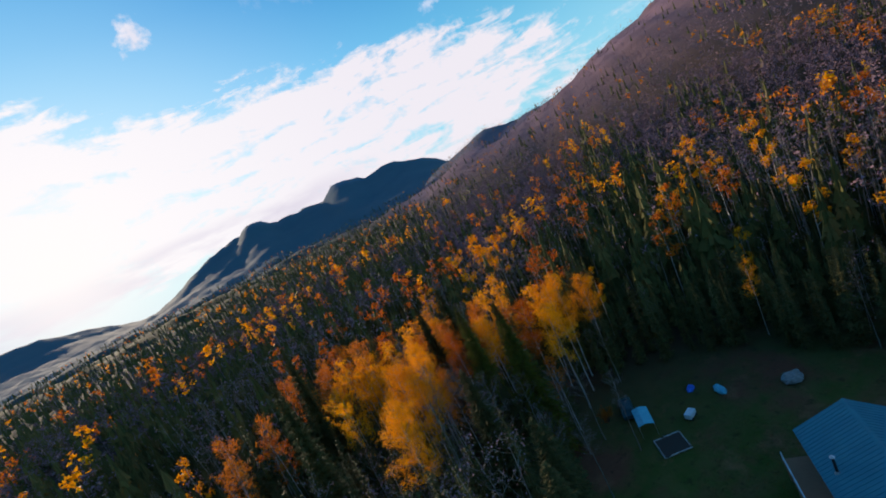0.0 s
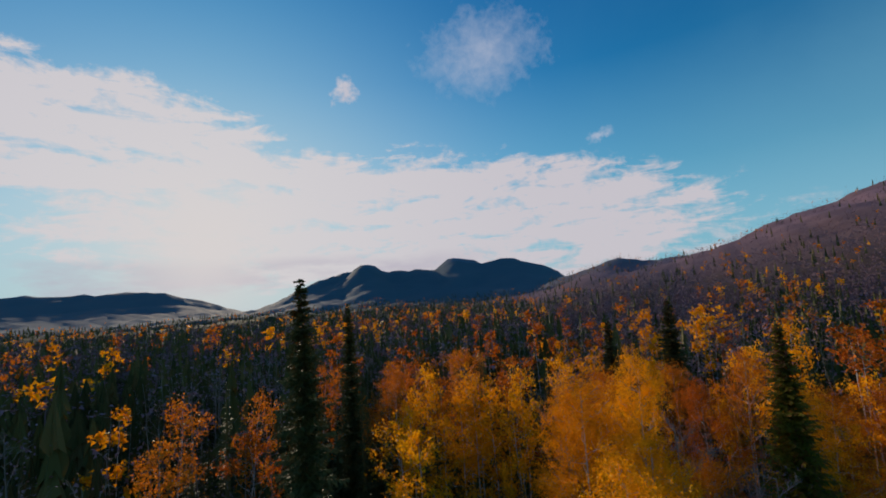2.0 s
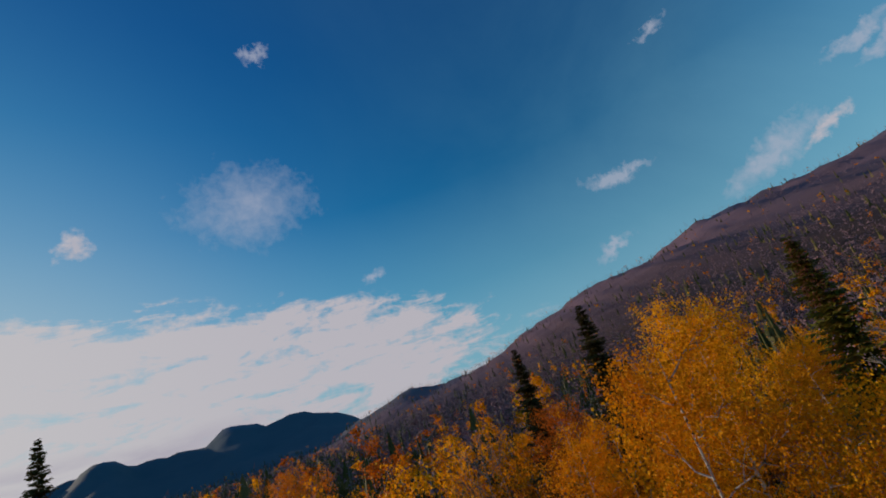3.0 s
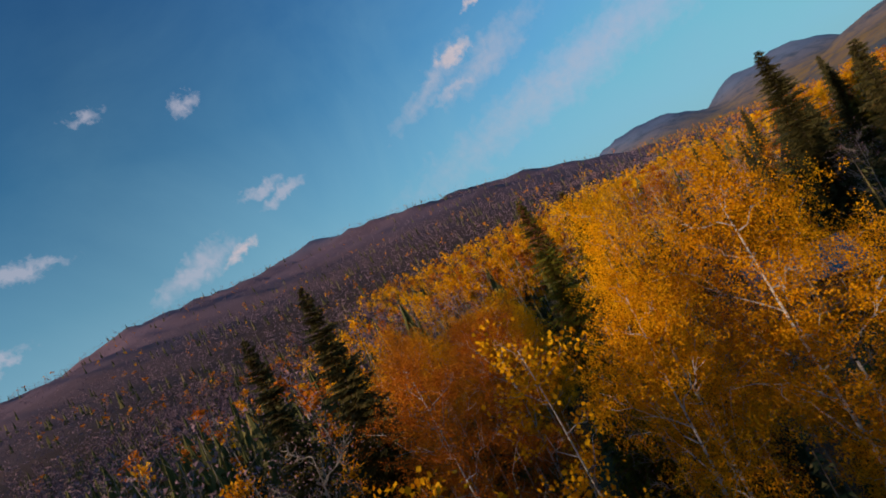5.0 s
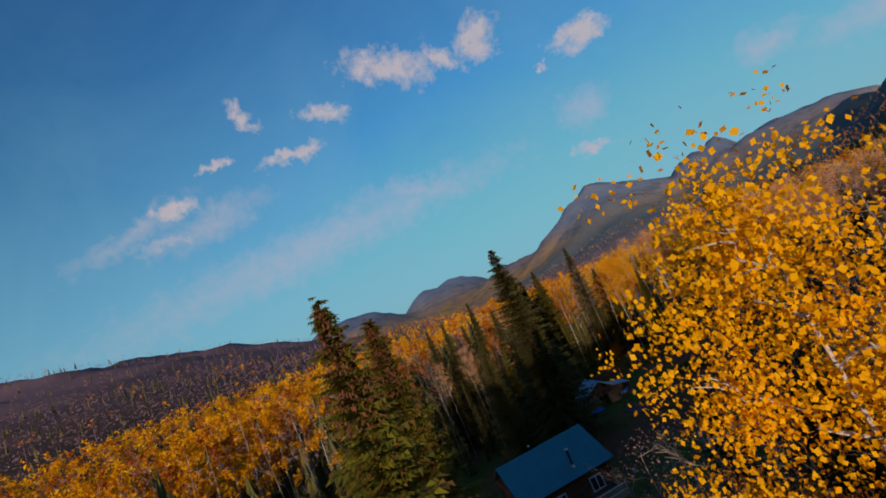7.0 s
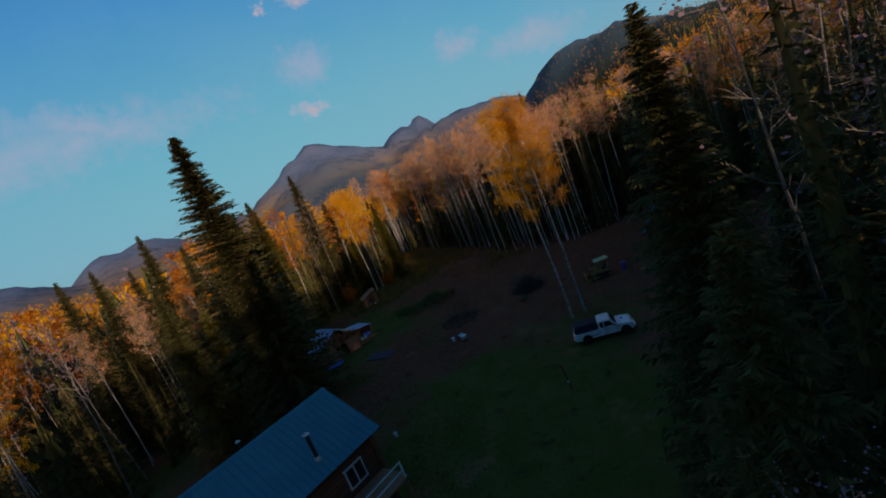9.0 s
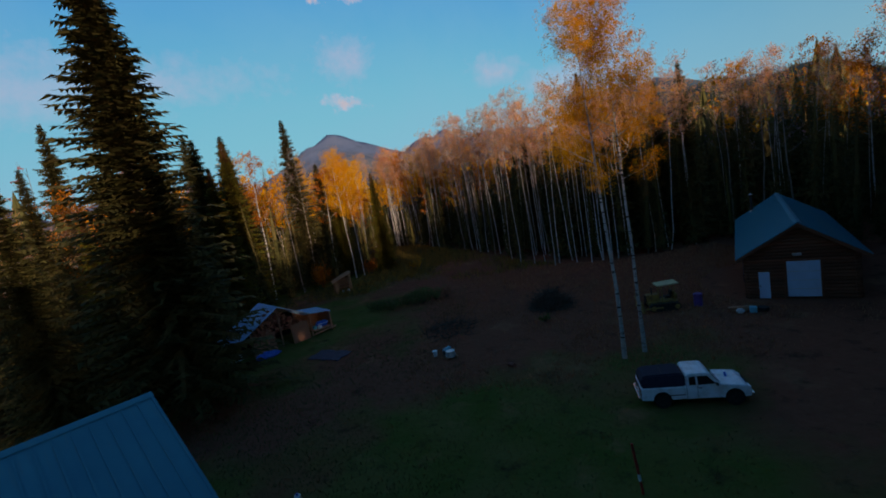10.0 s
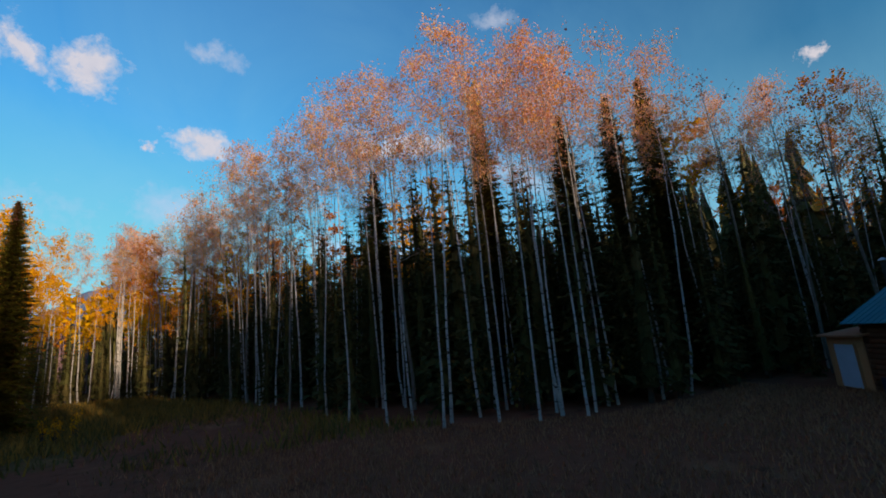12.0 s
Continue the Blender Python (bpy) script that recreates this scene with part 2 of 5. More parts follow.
def ripple(x, y):
    """Uneven ground at several sizes, without a table."""
    return (np.sin(x * 0.0113 + 1.3) * np.cos(y * 0.0097 - 0.4) + 0.55 * np.sin(x * 0.027 - y * 0.019 + 2.1)
            + 0.35 * np.sin(x * 0.051 + y * 0.047) + 0.22 * np.sin(x * 0.113 - y * 0.087 + 0.7) + 0.12 * np.sin(x * 0.21 + y * 0.26))


def height(x, y):
    x, y = np.asarray(x, float), np.asarray(y, float)
    dx, dy = x - HUB[0], y - HUB[1]
    r, az = np.hypot(dx, dy), np.degrees(np.arctan2(dx, dy))
    h = np.zeros_like(r)
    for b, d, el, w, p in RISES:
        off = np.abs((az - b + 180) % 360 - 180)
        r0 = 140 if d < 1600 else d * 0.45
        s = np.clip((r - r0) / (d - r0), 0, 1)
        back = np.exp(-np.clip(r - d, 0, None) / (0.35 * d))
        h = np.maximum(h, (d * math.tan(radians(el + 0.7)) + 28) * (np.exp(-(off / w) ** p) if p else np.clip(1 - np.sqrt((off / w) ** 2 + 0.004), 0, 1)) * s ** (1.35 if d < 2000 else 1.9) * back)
    rough = smooth(70, 900, r)
    gully = np.abs(np.sin(x * 0.0071 + 1.6 * np.sin(y * 0.0043)) * np.cos(y * 0.0064 + 1.3 * np.sin(x * 0.0052)))
    spur = np.abs(np.sin(np.radians(az) * 21 + 1.5 * np.sin(r / 240))) + 0.5 * np.abs(np.sin(np.radians(az) * 53 + 1.2 * np.sin(r / 130)))
    h = h * (1 - 0.035 * spur * smooth(900, 1700, r))
    return h * (1 + 0.035 * ripple(x * 0.6, y * 0.6) * rough - 0.07 * gully * smooth(300, 1500, r)) + ripple(x, y) * (1.2 * smooth(60, 200, r) + 7.0 * smooth(250, 1500, r)) + 0.10 * ripple(x * 5, y * 5) * smooth(12, 60, r)


def mesh_from(name, verts, faces, mats, index=None, flat=True):
    """One mesh from arrays of places and of equal-sided faces."""
    me = bpy.data.meshes.new(name)
    verts = np.asarray(verts, np.float32)
    groups = faces if isinstance(faces, list) else [faces]
    groups = [np.asarray(g, np.int32) for g in groups if len(g)]
    me.vertices.add(len(verts))
    me.vertices.foreach_set("co", verts.ravel())
    loops = np.concatenate([g.ravel() for g in groups])
    sizes = np.concatenate([np.full(len(g), g.shape[1], np.int32) for g in groups])
    me.loops.add(len(loops))
    me.loops.foreach_set("vertex_index", loops)
    me.polygons.add(len(sizes))
    me.polygons.foreach_set("loop_start", np.concatenate([[0], np.cumsum(sizes)[:-1]]).astype(np.int32))
    if index is not None:
        me.polygons.foreach_set("material_index", np.asarray(index, np.int32))
    me.polygons.foreach_set("use_smooth", np.full(len(sizes), not flat))
    for m in mats:
        me.materials.append(m)
    me.update(calc_edges=True)
    return me


def build_ground():
    rings = np.concatenate([np.arange(0, 120, 1.6), np.geomspace(121, 4700, 110)])
    n = 420
    a = np.linspace(0, 2 * np.pi, n, endpoint=False)
    X = HUB[0] + rings[:, None] * np.sin(a)[None]
    Y = HUB[1] + rings[:, None] * np.cos(a)[None]
    V = np.stack([X, Y, height(X, Y)], -1).reshape(-1, 3)
    i, j = np.meshgrid(np.arange(len(rings) - 1), np.arange(n), indexing="ij")
    k = (j + 1) % n
    F = np.stack([i * n + j, (i + 1) * n + j, (i + 1) * n + k, i * n + k], -1).reshape(-1, 4)[:, ::-1]

    def colour(N, co):
        grass = N.mix(N.ramp(N.noise(co, 0.35, 6.0), (0.35, 0.0), (0.65, 1.0)), (0.075, 0.100, 0.020), (0.125, 0.115, 0.034))
        soil = N.mix(N.noise(co, 1.7, 6.0, 0.7), (0.150, 0.050, 0.028), (0.265, 0.100, 0.060))
        place = N.add("ShaderNodeSeparateXYZ", (), Vector=co).outputs
        # the ground west of the lawn was cleared to bare earth
        bare = N.math("MULTIPLY", N.ramp(N.math("DIVIDE", place["X"], 100.0), (0.555, 1.0), (0.59, 0.0)), N.ramp(N.math("DIVIDE", place["Y"], -100.0), (0.05, 0.0), (0.15, 1.0)))
        worn = N.math("ADD", N.noise(co, 0.045, 5.0, 0.6), N.math("MULTIPLY_ADD", bare, 0.20, -0.07))
        near = N.mix(N.ramp(worn, (0.43, 0.0), (0.53, 1.0)), grass, soil)
        near = N.mix(N.ramp(N.noise(co, 0.6, 6.0, 0.7), (0.56, 0.0), (0.68, 0.75)), near, (0.040, 0.022, 0.014))
        near = N.mix(N.ramp(N.noise(co, 0.23, 5.0, 0.65), (0.58, 0.0), (0.70, 0.6)), near, (0.33, 0.155, 0.080))
        litter = N.mix(N.noise(co, 0.03, 8.0, 0.65), (0.050, 0.032, 0.020), (0.090, 0.056, 0.034))
        wood = N.mix(N.ramp(N.noise(co, 0.006, 6.0, 0.6), (0.4, 0.0), (0.6, 1.0)), (0.22, 0.138, 0.165), (0.17, 0.106, 0.125))
        # leafless woods cover the eastern slopes, spruce the low land to the north
        wood = N.mix(N.ramp(N.math("DIVIDE", place["X"], 1000.0), (0.08, 0.0), (0.32, 1.0)), N.mix(N.noise(co, 0.02, 8.0, 0.65), (0.020, 0.030, 0.018), (0.045, 0.050, 0.026)), wood)
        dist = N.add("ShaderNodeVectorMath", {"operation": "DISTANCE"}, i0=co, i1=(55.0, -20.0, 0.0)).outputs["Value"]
        col = N.mix(N.ramp(N.math("DIVIDE", dist, 200.0), (0.20, 0.0), (0.34, 1.0)), near, litter)
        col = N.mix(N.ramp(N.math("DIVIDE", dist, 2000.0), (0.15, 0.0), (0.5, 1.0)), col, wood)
        # distant woods fade to blue: haze put into the colour
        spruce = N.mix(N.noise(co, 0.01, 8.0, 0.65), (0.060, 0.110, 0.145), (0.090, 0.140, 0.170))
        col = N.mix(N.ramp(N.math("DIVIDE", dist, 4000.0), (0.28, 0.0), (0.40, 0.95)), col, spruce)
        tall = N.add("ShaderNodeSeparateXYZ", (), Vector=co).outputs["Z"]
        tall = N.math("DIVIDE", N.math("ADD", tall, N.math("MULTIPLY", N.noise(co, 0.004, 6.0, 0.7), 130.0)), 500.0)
        # southern heights are painted blue-grey for haze, brown and gold growth lower down
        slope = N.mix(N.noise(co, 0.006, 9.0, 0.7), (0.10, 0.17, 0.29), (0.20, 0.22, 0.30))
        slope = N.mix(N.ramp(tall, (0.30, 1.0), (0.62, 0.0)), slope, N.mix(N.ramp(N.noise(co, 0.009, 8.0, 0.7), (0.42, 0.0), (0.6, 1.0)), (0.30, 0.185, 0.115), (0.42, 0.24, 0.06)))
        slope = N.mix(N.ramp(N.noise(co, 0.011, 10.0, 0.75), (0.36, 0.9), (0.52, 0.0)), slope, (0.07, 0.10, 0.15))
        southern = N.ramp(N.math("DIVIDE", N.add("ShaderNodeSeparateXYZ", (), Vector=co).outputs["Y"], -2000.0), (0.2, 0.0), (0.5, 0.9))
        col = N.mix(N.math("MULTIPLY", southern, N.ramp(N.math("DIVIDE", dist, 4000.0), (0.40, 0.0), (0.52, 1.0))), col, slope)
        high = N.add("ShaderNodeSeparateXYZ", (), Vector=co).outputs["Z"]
        # high rock in blue-grey, with distance haze painted into its colour
        hazy_rock = N.mix(N.noise(co, 0.008, 8.0, 0.7), (0.12, 0.18, 0.29), (0.22, 0.24, 0.31))
        return N.mix(N.ramp(N.math("DIVIDE", N.math("ADD", high, N.math("MULTIPLY", N.noise(co, 0.004, 5.0), 120.0)), 500.0), (0.55, 0.0), (0.75, 0.8)), col, hazy_rock)

    me = mesh_from("ground", V, F, [surface("grass, litter and painted far haze", colour, 1.0, spec=0.03, bump=(1.6, 0.8, 0.2))], flat=False)
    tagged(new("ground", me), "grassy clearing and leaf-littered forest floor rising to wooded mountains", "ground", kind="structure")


build_ground()


# ---- trees ----
rng = np.random.default_rng(7)


def tube(path, radii, sides=6):
    """A tapered tube round a line: places and quads."""
    path = np.asarray(path, float)
    d = np.gradient(path, axis=0)
    d /= np.linalg.norm(d, axis=1, keepdims=True) + 1e-9
    ref = np.where(np.abs(d[:, 2:3]) > 0.9, [[1.0, 0, 0]], [[0, 0, 1.0]])
    u = np.cross(d, ref)
    u /= np.linalg.norm(u, axis=1, keepdims=True) + 1e-9
    v = np.cross(d, u)
    a = np.linspace(0, 2 * np.pi, sides, endpoint=False)
    P = path[:, None] + np.asarray(radii)[:, None, None] * (np.cos(a)[None, :, None] * u[:, None] + np.sin(a)[None, :, None] * v[:, None])
    n = len(path)
    i, j = np.meshgrid(np.arange(n - 1), np.arange(sides), indexing="ij")
    k = (j + 1) % sides
    F = np.stack([i * sides + j, i * sides + k, (i + 1) * sides + k, (i + 1) * sides + j], -1).reshape(-1, 4)
    return P.reshape(-1, 3), F


class Soup:
    """Gathers pieces of one mesh."""

    def __init__(self):
        self.v, self.f, self.m, self.n = [], [], [], 0

    def put(self, v, f, mat=0):
        self.v.append(v)
        self.f.append(np.asarray(f) + self.n)
        self.m.append(np.full(len(f), mat))
        self.n += len(v)

    def arrays(self):
        f = [g if g.shape[1] == 4 else np.concatenate([g, g[:, -1:]], 1) for g in self.f]
        return np.concatenate(self.v), np.concatenate(f), np.concatenate(self.m)

    def mesh(self, name, mats):
        quads = [g for g in self.f if g.shape[1] == 4]
        tris = [g for g in self.f if g.shape[1] == 3]
        idx = [m for g, m in zip(self.f, self.m) if g.shape[1] == 4] + [m for g, m in zip(self.f, self.m) if g.shape[1] == 3]
        groups = ([np.concatenate(quads)] if quads else []) + ([np.concatenate(tris)] if tris else [])
        return mesh_from(name, np.concatenate(self.v), groups, mats, np.concatenate(idx))


def leaves(at, size, r, coarse=False):
    """A small bent quad at each place, turned at random."""
    n = len(at)
    q = r.normal(size=(n, 3))
    q /= np.linalg.norm(q, axis=1, keepdims=True)
    w = np.cross(q, r.normal(size=(n, 3)))
    w /= np.linalg.norm(w, axis=1, keepdims=True) + 1e-9
    s = (size * r.uniform(0.6, 1.4, n))[:, None]
    if coarse:
        return np.stack([at - q * s * 0.75, at + w * s * 0.7, at + (q - w * 0.4) * s * 0.75], 1).reshape(-1, 3), np.arange(n * 3).reshape(-1, 3)
    V = np.stack([at - q * s * 0.6, at + w * s * 0.5, at + q * s * 0.6, at - w * s * 0.5], 1).reshape(-1, 3)
    F = np.arange(n * 4).reshape(-1, 4)
    return V, F


def aspen_parts(h, r, fullness, leaf, limbs=12, crown_from=0.5, crown_r=2.6, sides=7, twigs=4, lean=0.6, stout=1.0):
    """Trunk with limbs and twigs (a soup), and the leaves' places."""
    wood = Soup()
    t = np.linspace(0, 1, 10)
    bend = np.cumsum(r.normal(0, 0.05, (10, 2)), axis=0) * h * 0.06
    path = np.stack([bend[:, 0] + lean * t ** 1.5 * r.normal(), bend[:, 1] + lean * t ** 1.5 * r.normal(), h * t], 1)
    path[0, :2] = 0
    base = (0.0052 * h + 0.02) * stout
    wood.put(*tube(path, base * (1 - 0.88 * t) * np.where(t == 0, 1.25, 1), sides))
    spots = []
    for i in range(limbs):
        s = crown_from + (1 - crown_from) * (i + r.uniform(0, 1)) / limbs
        o = np.array([np.interp(s, t, path[:, k]) for k in range(3)])
        az = i * 2.4 + r.normal(0, 0.5)
        frac = (s - crown_from) / (1 - crown_from)
        reach = crown_r * (0.55 + 0.75 * math.sin(math.pi * min(1, 0.18 + 0.82 * frac))) * r.uniform(0.6, 1.1) * (1 - 0.35 * frac)
        e = np.linspace(0, 1, 5)
        rise = r.uniform(0.5, 1.1)
        limb = o + np.stack([math.cos(az) * reach * e, math.sin(az) * reach * e, reach * rise * e ** 1.3], 1)
        limb[1:] += r.normal(0, 0.07 * reach, (4, 3))
        wood.put(*tube(limb, base * 0.34 * (1.1 - s * 0.6) * (1 - 0.85 * e), max(3, sides - 3)))
        spots += [limb[2], limb[3], limb[4], limb[4] * 0.5 + limb[3] * 0.5]
        for _ in range(twigs):
            f = r.uniform(0.35, 1)
            p = np.array([np.interp(f, e, limb[:, k]) for k in range(3)])
            d = r.normal(0, 1, 3) * 0.6 + np.array([math.cos(az), math.sin(az), 0.9])
            d *= reach * r.uniform(0.25, 0.5) / np.linalg.norm(d)
            mid = p + d * 0.5 + r.normal(0, 0.08, 3)
            wood.put(*tube([p, mid, p + d], [base * 0.11, base * 0.07, base * 0.02], 3))
            spots += [p + d, mid]
    spots.append(path[-1])
    spots = np.array(spots)
    n = int(fullness)
    if n:
        k = r.integers(0, len(spots), n)
        at = spots[k] + r.normal(0, 1, (n, 3)) * np.array([0.46, 0.46, 0.40]) * crown_r / 2.6
        if n > 900:
            # leaves hang in tufts
            tuft = at[: n // (24 if n > 8000 else 9)]
            at = tuft[r.integers(0, len(tuft), n)] + r.normal(0, 0.12 if n > 8000 else 0.2, (n, 3))
    else:
        at = np.zeros((0, 3))
    return wood, at


def spruce_parts(h, r, width, tiers, per, detail, thick=0.3, floor=0.17):
    """Trunk, and drooping boughs built of small sprays of needles."""
    wood = Soup()
    t = np.linspace(0, 1, 6)
    wood.put(*tube(np.stack([0 * t, 0 * t, h * t], 1), (0.008 * h + 0.04) * (1 - 0.96 * t), 6))
    green = Soup()
    # the dense inner twigs
    a = np.arange(7) * 2 * np.pi / 7
    for z0, z1, k in () if detail > 6 else ((0.05, 0.5, 0.24), (0.22, 0.68, 0.20), (0.42, 0.86, 0.14), (0.62, 0.97, 0.08)):
        ring = np.stack([np.cos(a) * width * k, np.sin(a) * width * k, np.full(7, h * z0)], 1) * r.uniform(0.85, 1.15, (7, 1)) ** [[1, 1, 0]]
        green.put(np.concatenate([ring, [[0, 0, h * z1]]]), np.array([[j, (j + 1) % 7, 7] for j in range(7)]))
    V, F = [], []
    n = 0
    for i in range(tiers):
        s = (i + 0.5) / tiers
        z = h * (0.05 + 0.95 * s)
        full = width * (1 - s) ** 0.68 * (0.75 + 0.25 * math.sin(i * 1.7)) + 0.10
        for j in range(per if s < 0.85 or detail > 6 else max(4, per // 2)):
            az = 2 * math.pi * (j + r.uniform(-0.35, 0.35)) / per + i * 1.1
            L = full * r.uniform(0.6, 1.15)
            droop = r.uniform(0.15, 0.5) * L * (1.1 - s)
            d = np.array([math.cos(az), math.sin(az), 0])
            side = np.array([-d[1], d[0], 0])
            z0 = z + r.normal(0, 0.25 if detail < 7 else 0.10)
            m = max(2, int(detail * (0.4 + 0.6 * L / width)))

            def at(f):
                return d * L * f + np.array([0, 0, z0 - droop * f ** 1.4 + 0.16 * L * f * f])
            for k in range(m):
                f = (k + 0.4) / m
                p = at(f)
                reach = ((0.13 + 0.25 * (1 - f)) * L * r.uniform(0.7, 1.25)) * (1.0 if detail > 3 else 1.8) + (floor if detail > 6 else 0.08)
                if detail > 6:
                    reach = min(reach, 0.42)
                for e in (-1, 1):
                    q = p + side * e * reach * r.uniform(0.55, 0.85) + d * reach * r.uniform(0.3, 0.7) - np.array([0, 0, reach * r.uniform(0.1, 0.6)])
                    b = d * reach * thick + np.array([0, 0, reach * r.uniform(-0.1, 0.25)])
                    V += [p - b * 0.5, p + b * 0.6, q]
                    F += [[n, n + 1, n + 2]]
                    n += 3
            p, q = at(0.15), at(1.0)
            V += [p + side * 0.05 * L, p - side * 0.05 * L, q]
            F += [[n, n + 1, n + 2]]
            n += 3
    green.put(np.array(V, float), np.array(F))
    return wood, green


YARD = [(56, 38), (70, 42), (80, 33), (87, 16), (87, -4), (83, -13), (80, -20), (79, -30), (80, -42), (77, -52), (70, -56), (80, -98), (66, -86), (52, -60), (46, -44.5), (41.5, -39.5),
        (36, -36.8), (30, -37), (24, -38.5), (18, -34), (17, -18), (24, -8), (33, 4), (38, 14), (44, 22), (50, 30)]
FLIGHT = [tuple(m.translation) for t, m in PATH if t <= 10.5]


GROVE = [(27, 46), (33, 35), (36, 31), (40, 32), (46, 37), (52, 43), (62, 43), (66, 52), (54, 55), (46, 66), (32, 66), (22, 56)]
NORTHWOOD = [(12, 40), (24, 42), (30, 40), (36, 46), (40, 53), (52, 54), (60, 75), (30, 85), (5, 75)]
LOW = [(42, 46), (37, 36), (40, 27), (44, 22), (60, 30), (95, 10), (100, 40), (80, 52), (60, 42), (50, 47)]
SUNWARD = [(-30, 110), (45, 110), (34, 44), (38, 30), (40, 8), (24, -10), (-40, 10)]
BACKWOOD = [(15, -38), (24, -39.5), (33, -38.5), (41, -41), (51, -62), (65, -88), (66, -110), (0, -110), (0, -38)]
WESTWOOD = [(-5, -22), (16, -22), (17, -18), (24, -8), (33, 4), (38, 14), (40, 24), (10, 40), (-10, 20)]
EDGE = [(9, -18), (10, -30), (15, -37), (24, -38.5), (30, -37), (36, -36.8), (41.5, -39.5), (46, -44.5), (52, -60), (66, -86), (80, -98)]


def inside(x, y, poly):
    c = np.zeros(np.shape(x), bool)
    for (x1, y1), (x2, y2) in zip(poly, poly[1:] + poly[:1]):
        if y1 != y2:
            c ^= ((y1 > y) != (y2 > y)) & (x < (x2 - x1) * (y - y1) / (y2 - y1) + x1)
    return c


def clear_of_flight(x, y, top, room):
    ok = np.ones(np.shape(x), bool)
    for (ax, ay, az), (bx, by, bz) in zip(FLIGHT, FLIGHT[1:]):
        d = np.array([bx - ax, by - ay])
        s = np.clip(((x - ax) * d[0] + (y - ay) * d[1]) / (d @ d), 0, 1)
        near = np.hypot(x - ax - s * d[0], y - ay - s * d[1])
        ok &= (near > room) | (top < az + s * (bz - az) - 2.5)
    return ok


def grid(r0, r1, step, keep=1.0):
    n = int(r1 / step) + 1
    a = np.arange(-n, n + 1) * step
    X, Y = np.meshgrid(a, a)
    X = X.ravel() + rng.uniform(-0.48, 0.48, X.size) * step + HUB[0]
    Y = Y.ravel() + rng.uniform(-0.48, 0.48, Y.size) * step + HUB[1]
    r = np.hypot(X - HUB[0], Y - HUB[1])
    ok = (r >= r0) & (r < r1) & (rng.uniform(size=X.size) < keep)
    return X[ok], Y[ok]


def species(x, y):
    """0 yellow, 1 orange, 2 bare, 3 spruce, by stands."""
    dx, dy = x - HUB[0], y - HUB[1]
    r, az = np.hypot(dx, dy), np.degrees(np.arctan2(dx, dy)) % 360
    p = np.tile([0.10, 0.14, 0.24, 0.52], (len(x), 1))

    def region(mask, q):
        p[mask] = q
    region((r > 60) & ((az > 300) | (az < 14)), [0.02, 0.02, 0.29, 0.67])
    region((r > 35) & (az > 12) & (az < 45), [0.05, 0.05, 0.55, 0.35])
    region((r > 160) & (az > 14) & (az < 100), [0.01, 0.03, 0.76, 0.20])
    region((r > 330) & (az > 20) & (az < 128), [0.005, 0.02, 0.92, 0.055])
    region((r > 50) & (r < 330) & (az > 82) & (az < 150), [0.52, 0.18, 0.12, 0.18])
    region((r > 75) & (az > 148) & (az < 215), [0.36, 0.14, 0.12, 0.38])
    region((r > 600) & (az > 128) & (az < 215), [0.20, 0.20, 0.42, 0.18])
    region((r > 45) & (az > 205) & (az < 300), [0.10, 0.10, 0.32, 0.48])
    region((r > 30) & (r < np.where(az < 138, 112, 72)) & (az > 80) & (az < 158), [0.08, 0.05, 0.42, 0.45])
    region((r < 112) & (az > 200) & (az < 292), [0.04, 0.05, 0.42, 0.49])
    north = (r < 112) & ((az > 290) | (az < 60))
    region(north, [0.012, 0.03, 0.40, 0.558])
    region((r > 45) & (r < 160) & (az > 45) & (az < 80), [0.06, 0.05, 0.58, 0.31])
    region((r > 45) & (r < 160) & (az > 78) & (az < 110), [0.50, 0.18, 0.16, 0.16])
    region(inside(x, y, GROVE), [0.66, 0.18, 0.08, 0.08])
    f = 2.2 * np.stack([ripple(x * 3.1 + 40 * k, y * 3.1 - 70 * k) for k in range(4)], 1)
    p = p * np.exp(0.55 * f)
    p /= p.sum(1, keepdims=True)
    u = rng.uniform(size=len(x))[:, None]
    return (u > np.cumsum(p, 1)).sum(1).clip(0, 3)


def far_spruce(h, r, width, skirts, sides):
    """A spruce for the distance: a trunk and ragged skirts of boughs."""
    wood, green = Soup(), Soup()
    wood.put(*tube([(0, 0, 0), (0, 0, h * 0.5)], [0.2, 0.12], 3))
    for i in range(skirts):
        z0, z1 = h * (0.06 + 0.62 * i / skirts), h * min(1.0, 0.50 + 0.62 * (i + 0.2) / skirts)
        if skirts > 5:
            z0, z1 = h * (0.04 + 0.86 * i / skirts), h * (0.26 + 0.76 * i / skirts)
        a = np.arange(sides) * 2 * np.pi / sides + r.uniform(0, 6)
        w = width * (1 - (0.62 if skirts < 6 else 0.88) * i / skirts) * r.uniform(0.7, 1.2, sides) * np.where(np.arange(sides) % 2, 0.62, 1.12)
        ring = np.stack([np.cos(a) * w, np.sin(a) * w, z0 + r.uniform(-1.0, 1.0, sides)], 1)
        v = np.concatenate([ring, [[r.normal(0, 0.1), r.normal(0, 0.1), z1 if i < skirts - 1 else h]]])
        green.put(v, np.array([[j, (j + 1) % sides, sides] for j in range(sides)]))
    return wood, green


